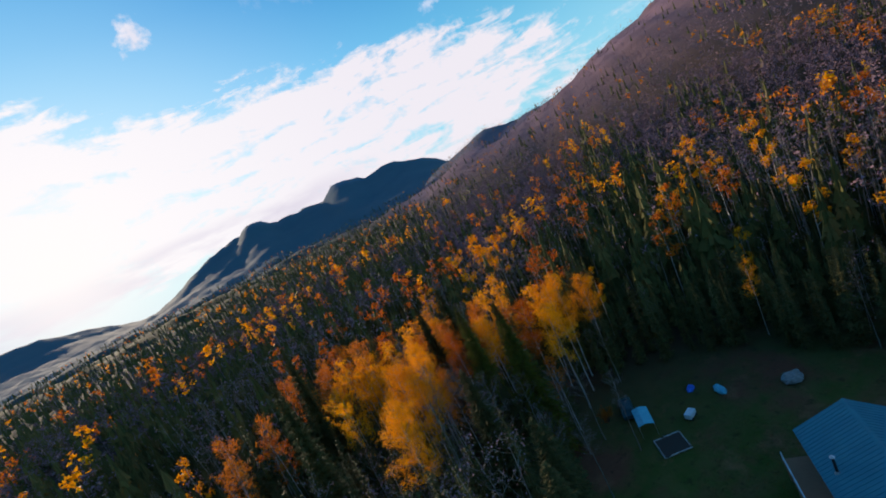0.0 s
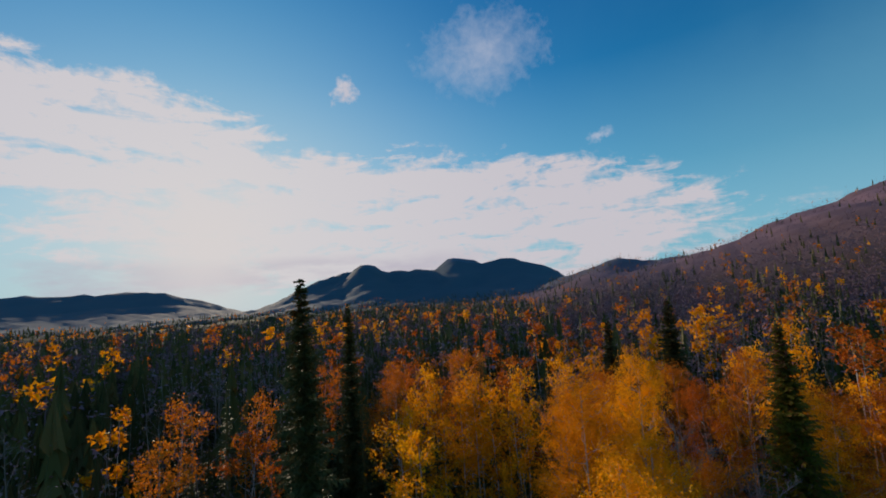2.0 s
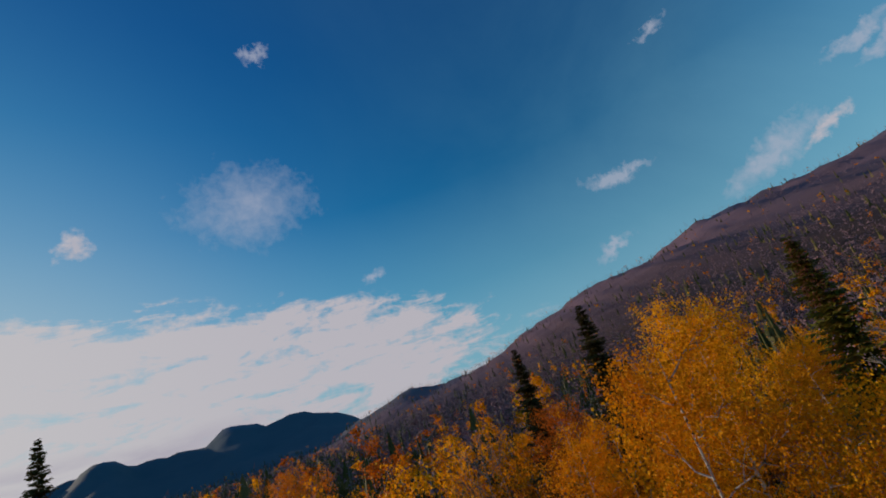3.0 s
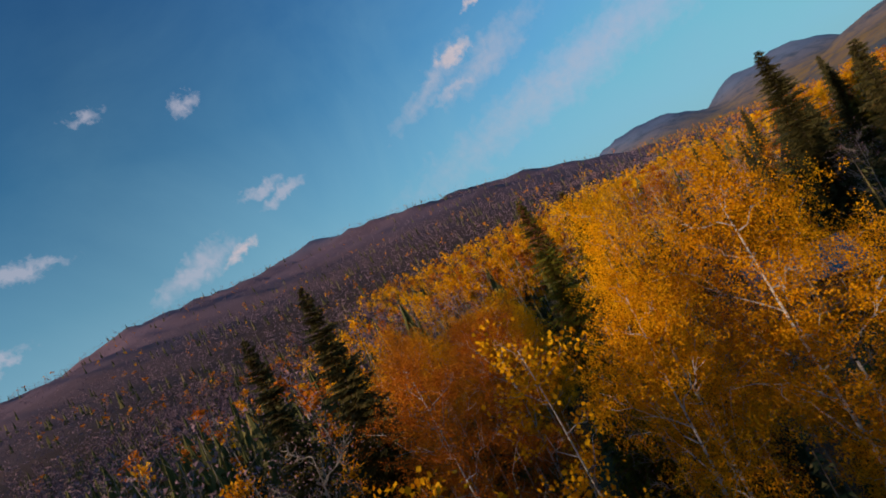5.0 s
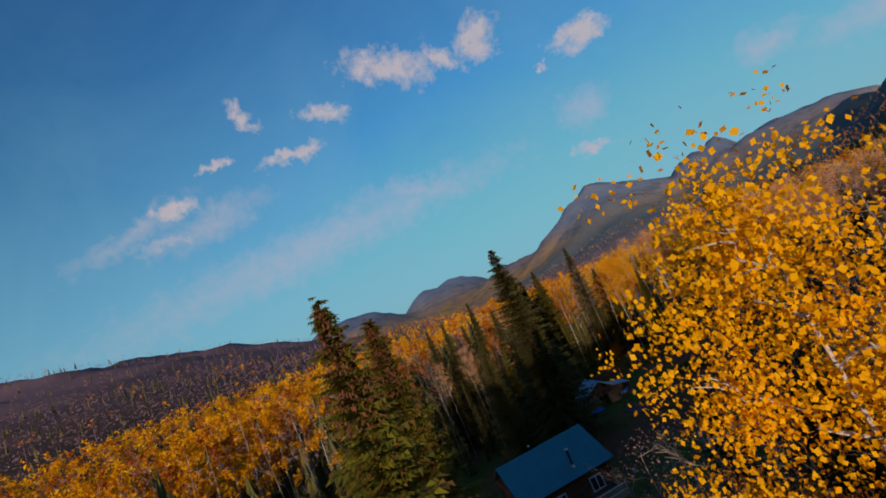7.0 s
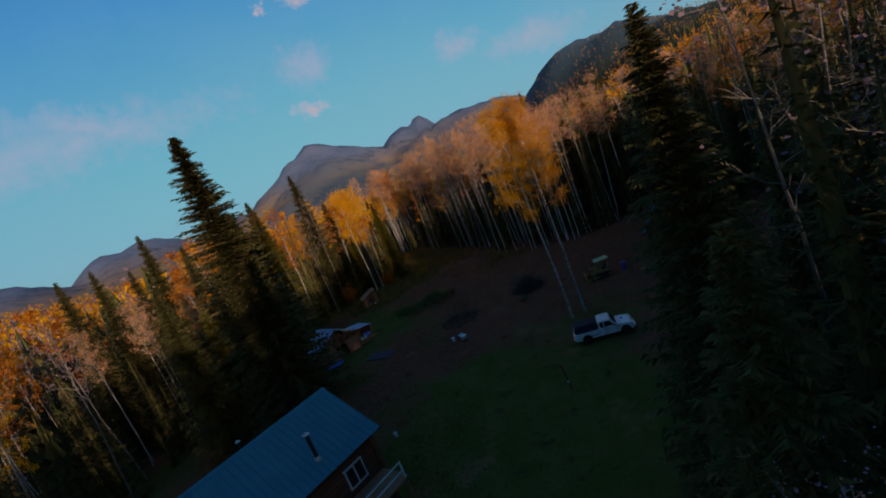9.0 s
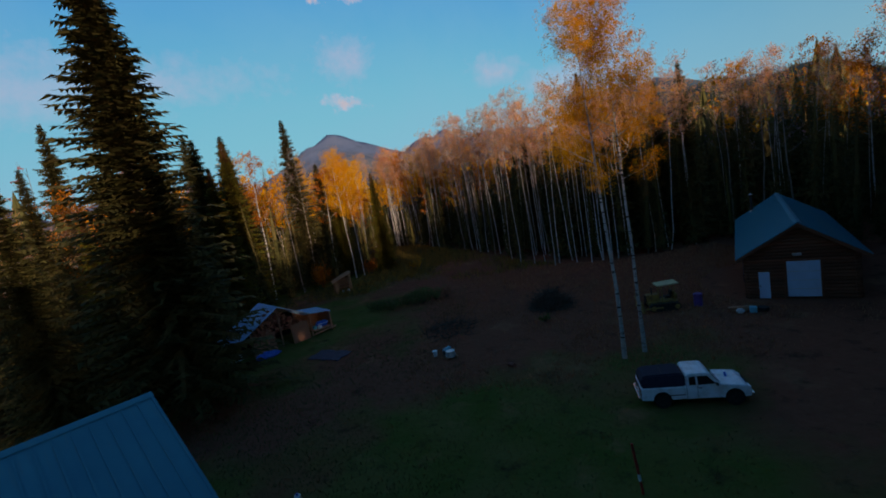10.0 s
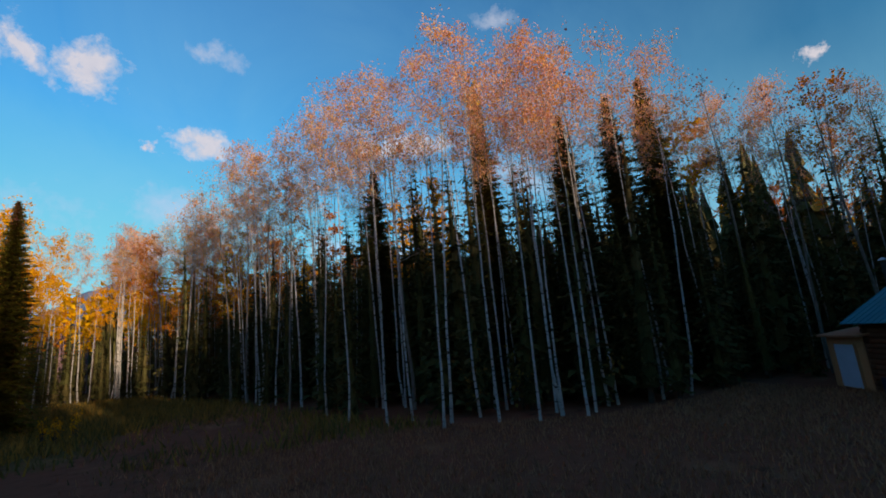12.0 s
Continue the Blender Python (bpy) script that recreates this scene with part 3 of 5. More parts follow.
def kit(kind, level, k):
    """The wood and leaves of one tree of a kind: detail 4 beside the flight, 3 near, 2 in the middle, 1 and 0 far off. For a 24 m tree."""
    r = np.random.default_rng(int(100 * kind + 10 * level + k))
    if kind in (3, 5):
        if level < 2:
            return far_spruce(24.0, r, r.uniform(2.4, 3.4), 7 if level else 2, 8 if level else 5)
        if level == 2:
            return far_spruce(24.0, r, r.uniform(3.0, 4.0), 11, 12)
        tiers, per, det = {4: (92, 15, 14), 3: (34, 9, 4), 2.5: (23, 7, 2)}[level]
        if kind == 5 and level == 4:
            return spruce_parts(24.0, r, r.uniform(2.5, 2.9), 125, 15, 13, 0.45, 0.09)
        return spruce_parts(24.0, r, r.uniform(2.7, 3.5), tiers, per, det, {4: 0.42, 3: 0.42, 2.5: 0.6}[level], 0.12)
    n, size = {4: (46000, 0.052), 3: (2600, 0.165), 2: (430, 0.40), 1: (62, 0.95), 0: (10, 2.1)}[level]
    share = (1.0, 0.8, 0.06, 0, 0.25)[kind]
    if kind == 4 and level == 3:
        n, size, share = 2600, 0.105, 0.72
    if level < 2:
        m = max(2, int(n * (share if kind != 2 else 1.5)))
        wood = Soup()
        if kind != 2:
            wood.put(*tube([(0, 0, 0), (0.2, 0, 12), (0, 0.3, 21)], [0.14, 0.11, 0.03], 3))
        lumps = np.stack([r.normal(0, 0.9, 6), r.normal(0, 0.9, 6), r.uniform(7 if kind == 2 else 14, 22.5, 6)], 1)
        at = lumps[r.integers(0, 6, m)] + r.normal(0, 0.75, (m, 3))
    else:
        limbs, sides, twigs = {4: (20, 8, 7), 3: (13, 6, 3), 2: (6, 3, 1)}[level]
        wood, at = aspen_parts(24.0, r, n * share, size, limbs, 0.66 if kind == 4 else 0.5, 2.1 if kind == 4 else 2.6, sides, twigs * (3 if kind in (2, 4) else 1), stout=0.62 if kind == 4 else 1.0)
    green = Soup()
    if len(at):
        green.put(*leaves(at, size if kind != 2 or level > 1 else size * 0.55, r, level < 3))
    return wood, green


LEAF = [M["yellow"], M["orange"], M["twig"], M["needle"], M["thin"], M["larch"]]
BARK = [M["bark"], M["bark"], M["grey_bark"], M["conifer_bark"], M["bark"], M["conifer_bark"]]
NAMES = [("aspen_tree", "tall aspen with bright yellow autumn leaves and a pale trunk", "tree"),
         ("aspen_tree", "aspen with thinning orange-brown autumn leaves and pale trunk", "tree"),
         ("bare_aspen_tree", "leafless grey aspen with fine upright twigs", "tree"),
         ("spruce_tree", "dark green spruce with drooping boughs", "spruce"),
         ("aspen_tree", "tall slender pale aspen with sparse pinkish orange leaves on top", "tree"),
         ("spruce_tree", "yellow-green spruce with thick boughs", "spruce")]


def cone_clusters(r):
    """Hanging cones crowded round the top of a 24 m spruce."""
    s = Soup()
    for _ in range(420):
        z = 24.0 - 2.6 * r.uniform(0.02, 1) ** 0.9
        reach = 0.10 + 0.14 * (24.0 - z)
        a, rad = r.uniform(0, 6.283), reach * r.uniform(0.5, 1.0)
        top = np.array([math.cos(a) * rad, math.sin(a) * rad, z])
        s.put(*tube([top, top - (0, 0, 0.04), top - (0, 0, 0.10)], [0.010, 0.021, 0.006], 5))
    return s


def tree_meshes(kind, k, level=3):
    wood, green = kit(kind, level, k)
    trunk = wood.mesh("trunk", [BARK[kind]])
    mats = [LEAF[kind]]
    if kind == 5 and level == 4:
        green.put(*cone_clusters(np.random.default_rng(900 + k)).arrays()[:2], 1)
        mats.append(M["cone"])
    crown = green.mesh("crown", mats) if green.v else None
    return trunk, crown


KITS = {(kind, k): tree_meshes(kind, k, 3 if k < 4 else 4) for kind in range(6) for k in range(4 if kind == 4 else 6)}
FIRST = {}


def plant(kind, k, x, y, tall, turn, wide=1.0, lean=(0, 0), label=""):
    """One tree standing on the ground."""
    key = (kind, k)
    m = pose(x, y, float(height(x, y)) - 0.05, lean[0], lean[1], turn)
    if key not in FIRST:
        name, text, cat = NAMES[kind]
        root = tagged(new(name), text, cat, "forest trees")
        for part_name, me in zip(("trunk", "crown"), KITS[key]):
            if me:
                ob = new(part_name, me)
                ob.parent = root
        FIRST[key] = root
        root.matrix_basis = m
        ob = root
    else:
        ob = copy_thing(FIRST[key], m)
    ob.scale = (tall / 24.0 * wide, tall / 24.0 * wide, tall / 24.0)
    if label:
        ob["label"] = label
    return ob


def scatter(kind, level, X, Y, tall, name, label):
    """All the trees of one kind in a stretch of forest as one mesh."""
    if not len(X):
        return
    parts = []
    for k in range(4):
        wood, green = kit(kind, level, k)
        s = Soup()
        for src, mat in ((wood, 0), (green, 1)):
            if src.v:
                v, f, _ = src.arrays()
                s.put(v, f, mat)
        parts.append(s.arrays())
    V, F, I, n = [], [], [], 0
    which = rng.integers(0, 4, len(X))
    Z = height(X, Y)
    for k in range(4):
        v, f, m = parts[k]
        sel = np.where(which == k)[0]
        a = rng.uniform(0, 6.283, len(sel))
        s = tall[sel] / 24.0
        w = s * rng.uniform(0.85, 1.25, len(sel))
        c, d = np.cos(a), np.sin(a)
        P = np.stack([X[sel][:, None] + w[:, None] * (c[:, None] * v[None, :, 0] - d[:, None] * v[None, :, 1]),
                      Y[sel][:, None] + w[:, None] * (d[:, None] * v[None, :, 0] + c[:, None] * v[None, :, 1]),
                      Z[sel][:, None] - 0.2 + s[:, None] * v[None, :, 2]], -1).reshape(-1, 3)
        F.append((f[None] + (n + np.arange(len(sel)) * len(v))[:, None, None]).reshape(-1, 4))
        I.append(np.tile(m, len(sel)))
        V.append(P)
        n += len(P)
    V, F, I = np.concatenate(V), np.concatenate(F), np.concatenate(I)
    tri = F[:, 2] == F[:, 3]
    me = mesh_from(name, V, [F[~tri], F[tri][:, :3]], [BARK[kind] if level > 1 or kind == 3 else M["twig"], LEAF[kind]], np.concatenate([I[~tri], I[tri]]))
    tagged(new(name, me), label, "forest", kind="stuff")


def gap_to(X, Y):
    """How far each place lies from the clearing's edge and from the flight."""
    gap = np.full(len(X), 1e9)
    for line, weight in ((YARD + YARD[:1], 1.0), ([p[:2] for p in FLIGHT], 0.45)):
        for (x1, y1), (x2, y2) in zip(line, line[1:]):
            d = np.array([x2 - x1, y2 - y1])
            s = np.clip(((X - x1) * d[0] + (Y - y1) * d[1]) / (d @ d), 0, 1)
            gap = np.minimum(gap, weight * np.hypot(X - x1 - s * d[0], Y - y1 - s * d[1]))
    return gap


def build_forest():
    X, Y = grid(0, 112, 3.4)
    tall = rng.uniform(14, 22, len(X))
    kind = species(X, Y)
    tall = np.where(kind == 3, tall * rng.uniform(0.45, 1.12, len(X)), tall)
    # heights set so that these partly unseen stands screen the low sun
    tall = np.where(inside(X, Y, NORTHWOOD) & (kind != 3), rng.uniform(17.5, 19.4, len(X)), tall)
    tall = np.where(inside(X, Y, WESTWOOD), rng.uniform(19, 22.5, len(X)), tall)
    tall = np.where(inside(X, Y, LOW), np.minimum(tall, rng.uniform(9, 13, len(X))), tall)
    ok = ~inside(X, Y, YARD) & clear_of_flight(X, Y, tall + height(X, Y), 9.0)
    for hx, hy, hr in HERO_ROOM:
        ok &= np.hypot(X - hx, Y - hy) > hr
    X, Y, tall, kind = X[ok], Y[ok], tall[ok], kind[ok]
    gap = gap_to(X, Y)
    # slender aspens stand in a thick row behind the meadow
    for (x1, y1), (x2, y2) in zip(EDGE, EDGE[1:]):
        L = math.hypot(x2 - x1, y2 - y1)
        for i in range(int(L / 1.0)):
            s, back = rng.uniform(), rng.uniform(0.2, 1) ** 1.6 * 9.0 - 0.5
            ex, ey = x1 + (x2 - x1) * s + (y2 - y1) / L * back, y1 + (y2 - y1) * s - (x2 - x1) / L * back
            plant(4, int(rng.integers(0, 4)), ex, ey, rng.uniform(18.8, 22.0) + (2.0 if ey < -48 else 0.0), rng.uniform(0, 360), rng.uniform(0.75, 1.05), (rng.normal(0, 1.6), rng.normal(0, 1.6)))
    # low spruces grow thick under the tall trees
    U, W = grid(0, 126, 3.0)
    small = rng.uniform(5, 13, len(U))
    # raised towards the sun as added screening for the yard
    small = np.where(inside(U, W, SUNWARD), small + 4.0, small)
    small = np.where(inside(U, W, WESTWOOD), small + 5.0, small)
    small = np.where(inside(U, W, BACKWOOD), small + 5.0, small)
    ok = ~inside(U, W, YARD) & clear_of_flight(U, W, small + 1.5, 5.0)
    for hx, hy, hr in HERO_ROOM:
        ok &= np.hypot(U - hx, W - hy) > 0.54 * hr
    U, W, small = U[ok], W[ok], small[ok]
    texts = ["yellow aspens standing close in the autumn forest", "orange-brown aspens in the autumn forest", "leafless grey aspens in the forest", "dark spruces among the aspens"]
    far = [grid(112, 300, 4.8), grid(300, 700, 8.5), grid(700, 1600, 17.0)]
    X2, Y2 = far[0]
    X3, Y3 = (np.concatenate([far[1][i], far[2][i]]) for i in (0, 1))
    k2, k3 = species(X2, Y2), species(X3, Y3)
    t2, t3 = rng.uniform(12, 22, len(X2)), rng.uniform(10, 19, len(X3))
    t2, t3 = np.where(k2 == 3, t2 * 0.85, t2), np.where(k3 == 3, t3 * 0.75, t3)
    for kd in range(4):
        sel = np.where(kind == kd)[0]
        sel = sel[np.argsort(gap[sel])]
        for i in sel[:NEAR_TREES[kd]]:
            plant(kd, int(rng.integers(0, 4)), X[i], Y[i], tall[i], rng.uniform(0, 360), rng.uniform(0.8, 1.15), (rng.normal(0, 1.5), rng.normal(0, 1.5)))
        rest = sel[NEAR_TREES[kd]:]
        base = NAMES[kd][0].replace("_tree", "")
        if kd == 3:
            close = rest[(Y[rest] < -35) & (gap[rest] < 17)]
            rest = np.setdiff1d(rest, close)
            scatter(3, 2.5, X[close], Y[close], tall[close], "back_spruce_wood", "dark spruces behind the slender aspens")
        scatter(kd, 2, X[rest], Y[rest], tall[rest], base + "_wood", texts[kd])
        if kd == 3:
            gap_small = gap_to(U, W)
            near = (gap_small < 9) | ((W < -35) & (gap_small < np.where(U < 60, 17, 13)))
            scatter(3, 2.5, U[near], W[near], small[near], "edge_spruce_wood", "dark spruces thick along the edge of the clearing")
            scatter(3, 2, U[~near], W[~near], small[~near], "young_spruce_wood", "thick undergrowth of young dark spruces")
        if kd == 3:
            ring = (k2 == 3) & (np.hypot(X2 - HUB[0], Y2 - HUB[1]) < 150)
            scatter(3, 2, X2[ring], Y2[ring], t2[ring], "outer_spruce_wood", "dark spruces round the outer forest")
            k2 = np.where(ring, 9, k2)
        scatter(kd, 1, X2[k2 == kd], Y2[k2 == kd], t2[k2 == kd], "middle_" + base + "_wood", texts[kd] + " beyond the clearing")
        scatter(kd, 0, X3[k3 == kd], Y3[k3 == kd], t3[k3 == kd], "far_" + base + "_wood", texts[kd] + " on the far slopes")


# trees that stand out, place by place: kind, mesh, x, y, height, width, turn
GOLDEN_GROVE_NEAR = [
    (0, 4, 38.9, 41.7, 22, 0.86, 10), (0, 5, 35.6, 39.8, 21.4, 1, 200), (0, 5, 37, 37.6, 19.6, 1, 100), (0, 4, 36.4, 44.4, 19.6, 0.9, 260),
    (0, 4, 50.5, 43, 19.5, 1.1, 150), (1, 4, 40.6, 49, 19.8, 1, 75), (2, 4, 38.5, 53.5, 19.6, 1, 285), (0, 4, 33, 31.5, 20.5, 1.1, 15),
    (1, 4, 53, 44.8, 18.5, 1, 35), (1, 5, 45.6, 45.7, 19.6, 0.9, 125), (1, 5, 57, 45, 18.5, 1, 225), (1, 4, 51, 49.4, 20.4, 0.8, 5),
    (1, 5, 41.3, 39, 17.8, 0.8, 140),
]
GOLDEN_GROVE_FAR = [
    (0, 4, 59, 40.6, 17.5, 1.1, 260), (0, 5, 62, 43.5, 18.5, 1, 310), (1, 5, 33, 63, 20.5, 1, 70), (1, 4, 26, 61, 19.5, 1, 110),
    (0, 4, 64.5, 47, 18.5, 1, 40), (0, 5, 68, 45.5, 17, 1.1, 130), (1, 5, 46.2, 49.2, 20.2, 0.8, 90), (1, 4, 19, 33, 17, 0.9, 260),
    (2, 5, 38.6, 36.6, 20.5, 0.9, 40),
]
NORTH_SPRUCES_NEAR = [
    (2, 4, 42.8, 41.2, 17.3, 1.1, 60), (3, 4, 44.6, 38.2, 15, 1.5, 20), (3, 5, 46.8, 35.6, 14, 1.5, 120), (2, 4, 41.6, 36, 18.2, 1.1, 20),
    (2, 5, 42.2, 26.2, 19, 0.85, 80), (2, 4, 44.6, 33.4, 17, 1.1, 70), (1, 4, 15, 24, 18.5, 1, 40), (3, 5, 48, 52.2, 25, 1.1, 200),
    (3, 4, 22.6, 39.7, 27.8, 0.85, 0), (3, 5, 21.3, 66, 26.5, 0.8, 80), (3, 4, 41.1, 24.7, 23.2, 1.1, 100), (5, 5, 46.9, 40.6, 23.8, 1.25, 160),
    (5, 4, 50.6, 36.2, 23.5, 1.35, 210),
]
NORTH_SPRUCES_FAR = [
    (3, 5, 43.2, 16.4, 20, 1.25, 15), (3, 4, 41.5, 12.5, 19, 1.6, 75), (3, 5, 45.6, 22.5, 15, 1.5, 310), (3, 5, 44, 54.5, 23.6, 0.9, 170),
    (2, 5, 56, 33.5, 13, 1, 140), (2, 4, 53, 33, 13.5, 1.1, 190), (2, 5, 57.5, 28.5, 11.5, 1, 240), (2, 4, 50.5, 25.5, 11, 1.2, 75),
    (2, 5, 47.5, 27, 13, 1.2, 165), (2, 4, 48.6, 34.5, 14, 1.2, 15), (2, 5, 51.6, 38.6, 15, 1.1, 100),
]
FOREST_EDGE_NEAR = [
    (3, 4, 24.3, -41.8, 22.1, 1.1, 220), (3, 4, 31.2, -42.8, 19, 1.1, 40), (5, 5, 34.7, -48.5, 24.4, 1, 140), (3, 4, 27.2, -42.4, 20.5, 1.1, 300),
    (3, 5, 42.6, -52.5, 18, 1.3, 30), (0, 4, 44.2, -10, 20.6, 1.05, 60), (0, 5, 42.8, -10.5, 20.8, 1, 180), (4, 0, 37.1, -38, 20.1, 1, 20),
    (4, 1, 42.6, -39.5, 19.5, 0.9, 70), (4, 2, 40, -38.9, 20.3, 0.9, 130), (4, 3, 38.5, -37.7, 19.7, 0.9, 200), (4, 0, 36.2, -37.2, 19.9, 0.95, 250),
    (4, 2, 35.3, -37.8, 20.3, 0.9, 310),
]
FOREST_EDGE_FAR = [
    (4, 1, 44.8, -41.8, 19.3, 0.9, 350), (4, 3, 46.4, -44, 19.5, 0.9, 110),
]
EAST_SPRUCES_NEAR = [
    (3, 5, 72.6, -11, 29.4, 1.65, 45), (3, 5, 79.8, -55.8, 27.2, 1.1, 250), (3, 4, 92.9, -49.8, 26.6, 1.2, 290), (3, 5, 86, -47.5, 25, 1.3, 330),
    (3, 4, 86.4, -40.8, 24, 1.4, 20), (5, 5, 83.4, -42.6, 23.2, 1.4, 65), (3, 5, 79.5, -8.5, 17, 1.5, 70), (5, 4, 80.5, -15, 14.5, 1.5, 120),
    (3, 5, 81.5, -26, 20, 1.5, 200), (5, 5, 81, -34, 19, 1.4, 80), (3, 4, 83, -20.5, 18, 1.5, 260), (3, 4, 77.5, -61, 20, 1.4, 130),
    (5, 5, 74.8, -59.5, 15, 1.5, 330), (5, 4, 67.5, -57.5, 16.5, 1.4, 30),
]
EAST_SPRUCES_FAR = [
    (3, 4, 95, -16, 22, 1, 40), (3, 5, 93.8, -19.5, 22, 1, 130), (3, 4, 91.4, -22, 20.5, 1, 220), (3, 5, 88.6, -22.4, 24, 1, 310),
    (3, 4, 86.2, -25.5, 21, 1.1, 10),
]
EAST_ASPENS = [
    (0, 4, 72.4, -54.6, 20.5, 0.9, 100), (0, 5, 71.4, -56.2, 20, 0.9, 150), (0, 4, 80.5, -58.5, 21, 0.8, 200), (2, 4, 78.8, -54.6, 22, 0.9, 250),
    (4, 0, 90.8, -11.1, 16, 0.9, 300), (4, 1, 91.7, -12.3, 15.5, 0.9, 350), (4, 2, 87.1, -15.2, 17, 0.9, 40), (4, 3, 90.3, -17.6, 16.5, 0.9, 90),
    (4, 1, 85.5, -12.5, 15, 0.9, 140), (4, 2, 83.6, -17.8, 15.5, 0.9, 10),
]
HEROES = GOLDEN_GROVE_NEAR + GOLDEN_GROVE_FAR + NORTH_SPRUCES_NEAR + NORTH_SPRUCES_FAR + FOREST_EDGE_NEAR + FOREST_EDGE_FAR + EAST_SPRUCES_NEAR + EAST_SPRUCES_FAR + EAST_ASPENS
HERO_TEXT = ["aspen with a dense golden yellow crown and pale trunk", "slender aspen with a rusty orange crown", "bare leaning birch with a white trunk at the forest edge", "tall full spruce with drooping dark boughs", "slender pale aspen with a nearly bare crown at the forest edge", "yellow-green spruce with brown cones at its pointed top"]
NEAR_TREES = (75, 60, 130, 130)
HERO_ROOM = [(h[2], h[3], 2.6) for h in HEROES] + [(-24.0, 93.0, 7.0), (-20.5, 85.0, 6.0), (-9.0, 81.0, 7.0), (-7.0, 73.5, 6.0)]
for kd, k, hx, hy, ht, hw, turn in HEROES:
    plant(kd, k, hx, hy, ht, turn, hw, label=HERO_TEXT[kd])
build_forest()


# ---- building helpers ----
def part(name, bm, material, parent, label=""):
    """Links a bmesh as one mesh under a thing or part."""
    me = bpy.data.meshes.new(name)
    bm.to_mesh(me)
    bm.free()
    for m in material if isinstance(material, (list, tuple)) else [material]:
        me.materials.append(m)
    ob = new(name, me)
    ob.parent = parent
    if label:
        ob["label"] = label
    return ob


def thing(name, label, category, m, group=""):
    ob = tagged(new(name), label, category, group)
    ob.matrix_basis = m
    return ob


def box(c, s, bevel=0.0, turn=None, bm=None):
    """A box with its middle at c, bevelled, turned by Euler degrees."""
    bm = bm or bmesh.new()
    r = Euler([radians(a) for a in turn]).to_matrix().to_4x4() if turn else Matrix()
    vs = bmesh.ops.create_cube(bm, size=1.0, matrix=Matrix.Translation(c) @ r @ Matrix.Diagonal((*s, 1)))["verts"]
    if bevel:
        bmesh.ops.bevel(bm, geom=list({e for v in vs for e in v.link_edges}), offset=bevel, segments=2, affect="EDGES")
    return bm


def rod(a, b, r0, r1=None, sides=10, bm=None):
    """A round bar from a to b."""
    bm = bm or bmesh.new()
    a, b = Vector(a), Vector(b)
    m = Matrix.Translation((a + b) / 2) @ (b - a).to_track_quat("Z", "Y").to_matrix().to_4x4()
    bmesh.ops.create_cone(bm, cap_ends=True, segments=sides, radius1=r0, radius2=r0 if r1 is None else r1, depth=(b - a).length, matrix=m)
    return bm


def prism(outline, y0, y1, bm=None):
    """A shape drawn in x and z, drawn out from y0 to y1."""
    bm = bm or bmesh.new()
    front = [bm.verts.new((x, y0, z)) for x, z in outline]
    back = [bm.verts.new((x, y1, z)) for x, z in outline]
    n = len(outline)
    bm.faces.new(front)
    bm.faces.new(back[::-1])
    for i in range(n):
        bm.faces.new((front[i], back[i], back[(i + 1) % n], front[(i + 1) % n]))
    bmesh.ops.recalc_face_normals(bm, faces=bm.faces[:])
    return bm


def metal_roof(N, co):
    base = N.mix(N.ramp(N.noise(co, 0.6, 5.0), (0.35, 0.0), (0.7, 1.0)), (0.018, 0.19, 0.26), (0.028, 0.235, 0.30))
    streak = N.add("ShaderNodeMapping", (), Vector=co, Scale=(0.4, 6.0, 0.4)).outputs[0]
    return N.mix(N.ramp(N.noise(streak, 1.5, 4.0), (0.55, 0.0), (0.8, 0.5)), base, (0.10, 0.20, 0.20))


def stained_log(N, co):
    grain = N.add("ShaderNodeMapping", (), Vector=co, Scale=(0.5, 0.5, 9.0)).outputs[0]
    col = N.mix(N.noise(grain, 2.0, 6.0, 0.65), (0.13, 0.042, 0.022), (0.22, 0.080, 0.042))
    r = N.add("ShaderNodeObjectInfo").outputs["Random"]
    return N.add("ShaderNodeHueSaturation", (), Color=col, Value=N.math("MULTIPLY_ADD", r, 0.5, 0.72)).outputs[0]


def plank_wood(a, b):
    def build(N, co):
        grain = N.add("ShaderNodeMapping", (), Vector=co, Scale=(1.0, 8.0, 8.0)).outputs[0]
        col = N.mix(N.noise(grain, 1.6, 6.0, 0.65), a, b)
        r = N.add("ShaderNodeObjectInfo").outputs["Random"]
        return N.add("ShaderNodeHueSaturation", (), Color=col, Value=N.math("MULTIPLY_ADD", r, 0.6, 0.7)).outputs[0]
    return build


M["roof"] = surface("teal sheet metal", metal_roof, 0.55, 0.1, 0.25, (14.0, 0.15, 0.01))
M["log"] = surface("stained logs", stained_log, 0.75, bump=(12.0, 0.5, 0.01))
M["plank"] = surface("weathered planks", plank_wood((0.30, 0.125, 0.068), (0.50, 0.25, 0.145)), 0.85, bump=(14.0, 0.5, 0.008))
M["board"] = surface("warm boards", plank_wood((0.38, 0.17, 0.08), (0.56, 0.29, 0.14)), 0.8, bump=(14.0, 0.4, 0.006))
M["tin"] = surface("weathered blue tin", mottled((0.22, 0.48, 0.72), (0.30, 0.56, 0.78), 2.0, (0.30, 0.38, 0.44), 0.7), 0.4, 0.1, 0.5, (9.0, 0.2, 0.01))
M["white"] = surface("white paint", mottled((0.74, 0.75, 0.76), (0.60, 0.62, 0.64), 3.0), 0.45)
M["black"] = surface("dark metal", mottled((0.02, 0.02, 0.022), (0.05, 0.048, 0.045), 6.0), 0.55, 0.3)
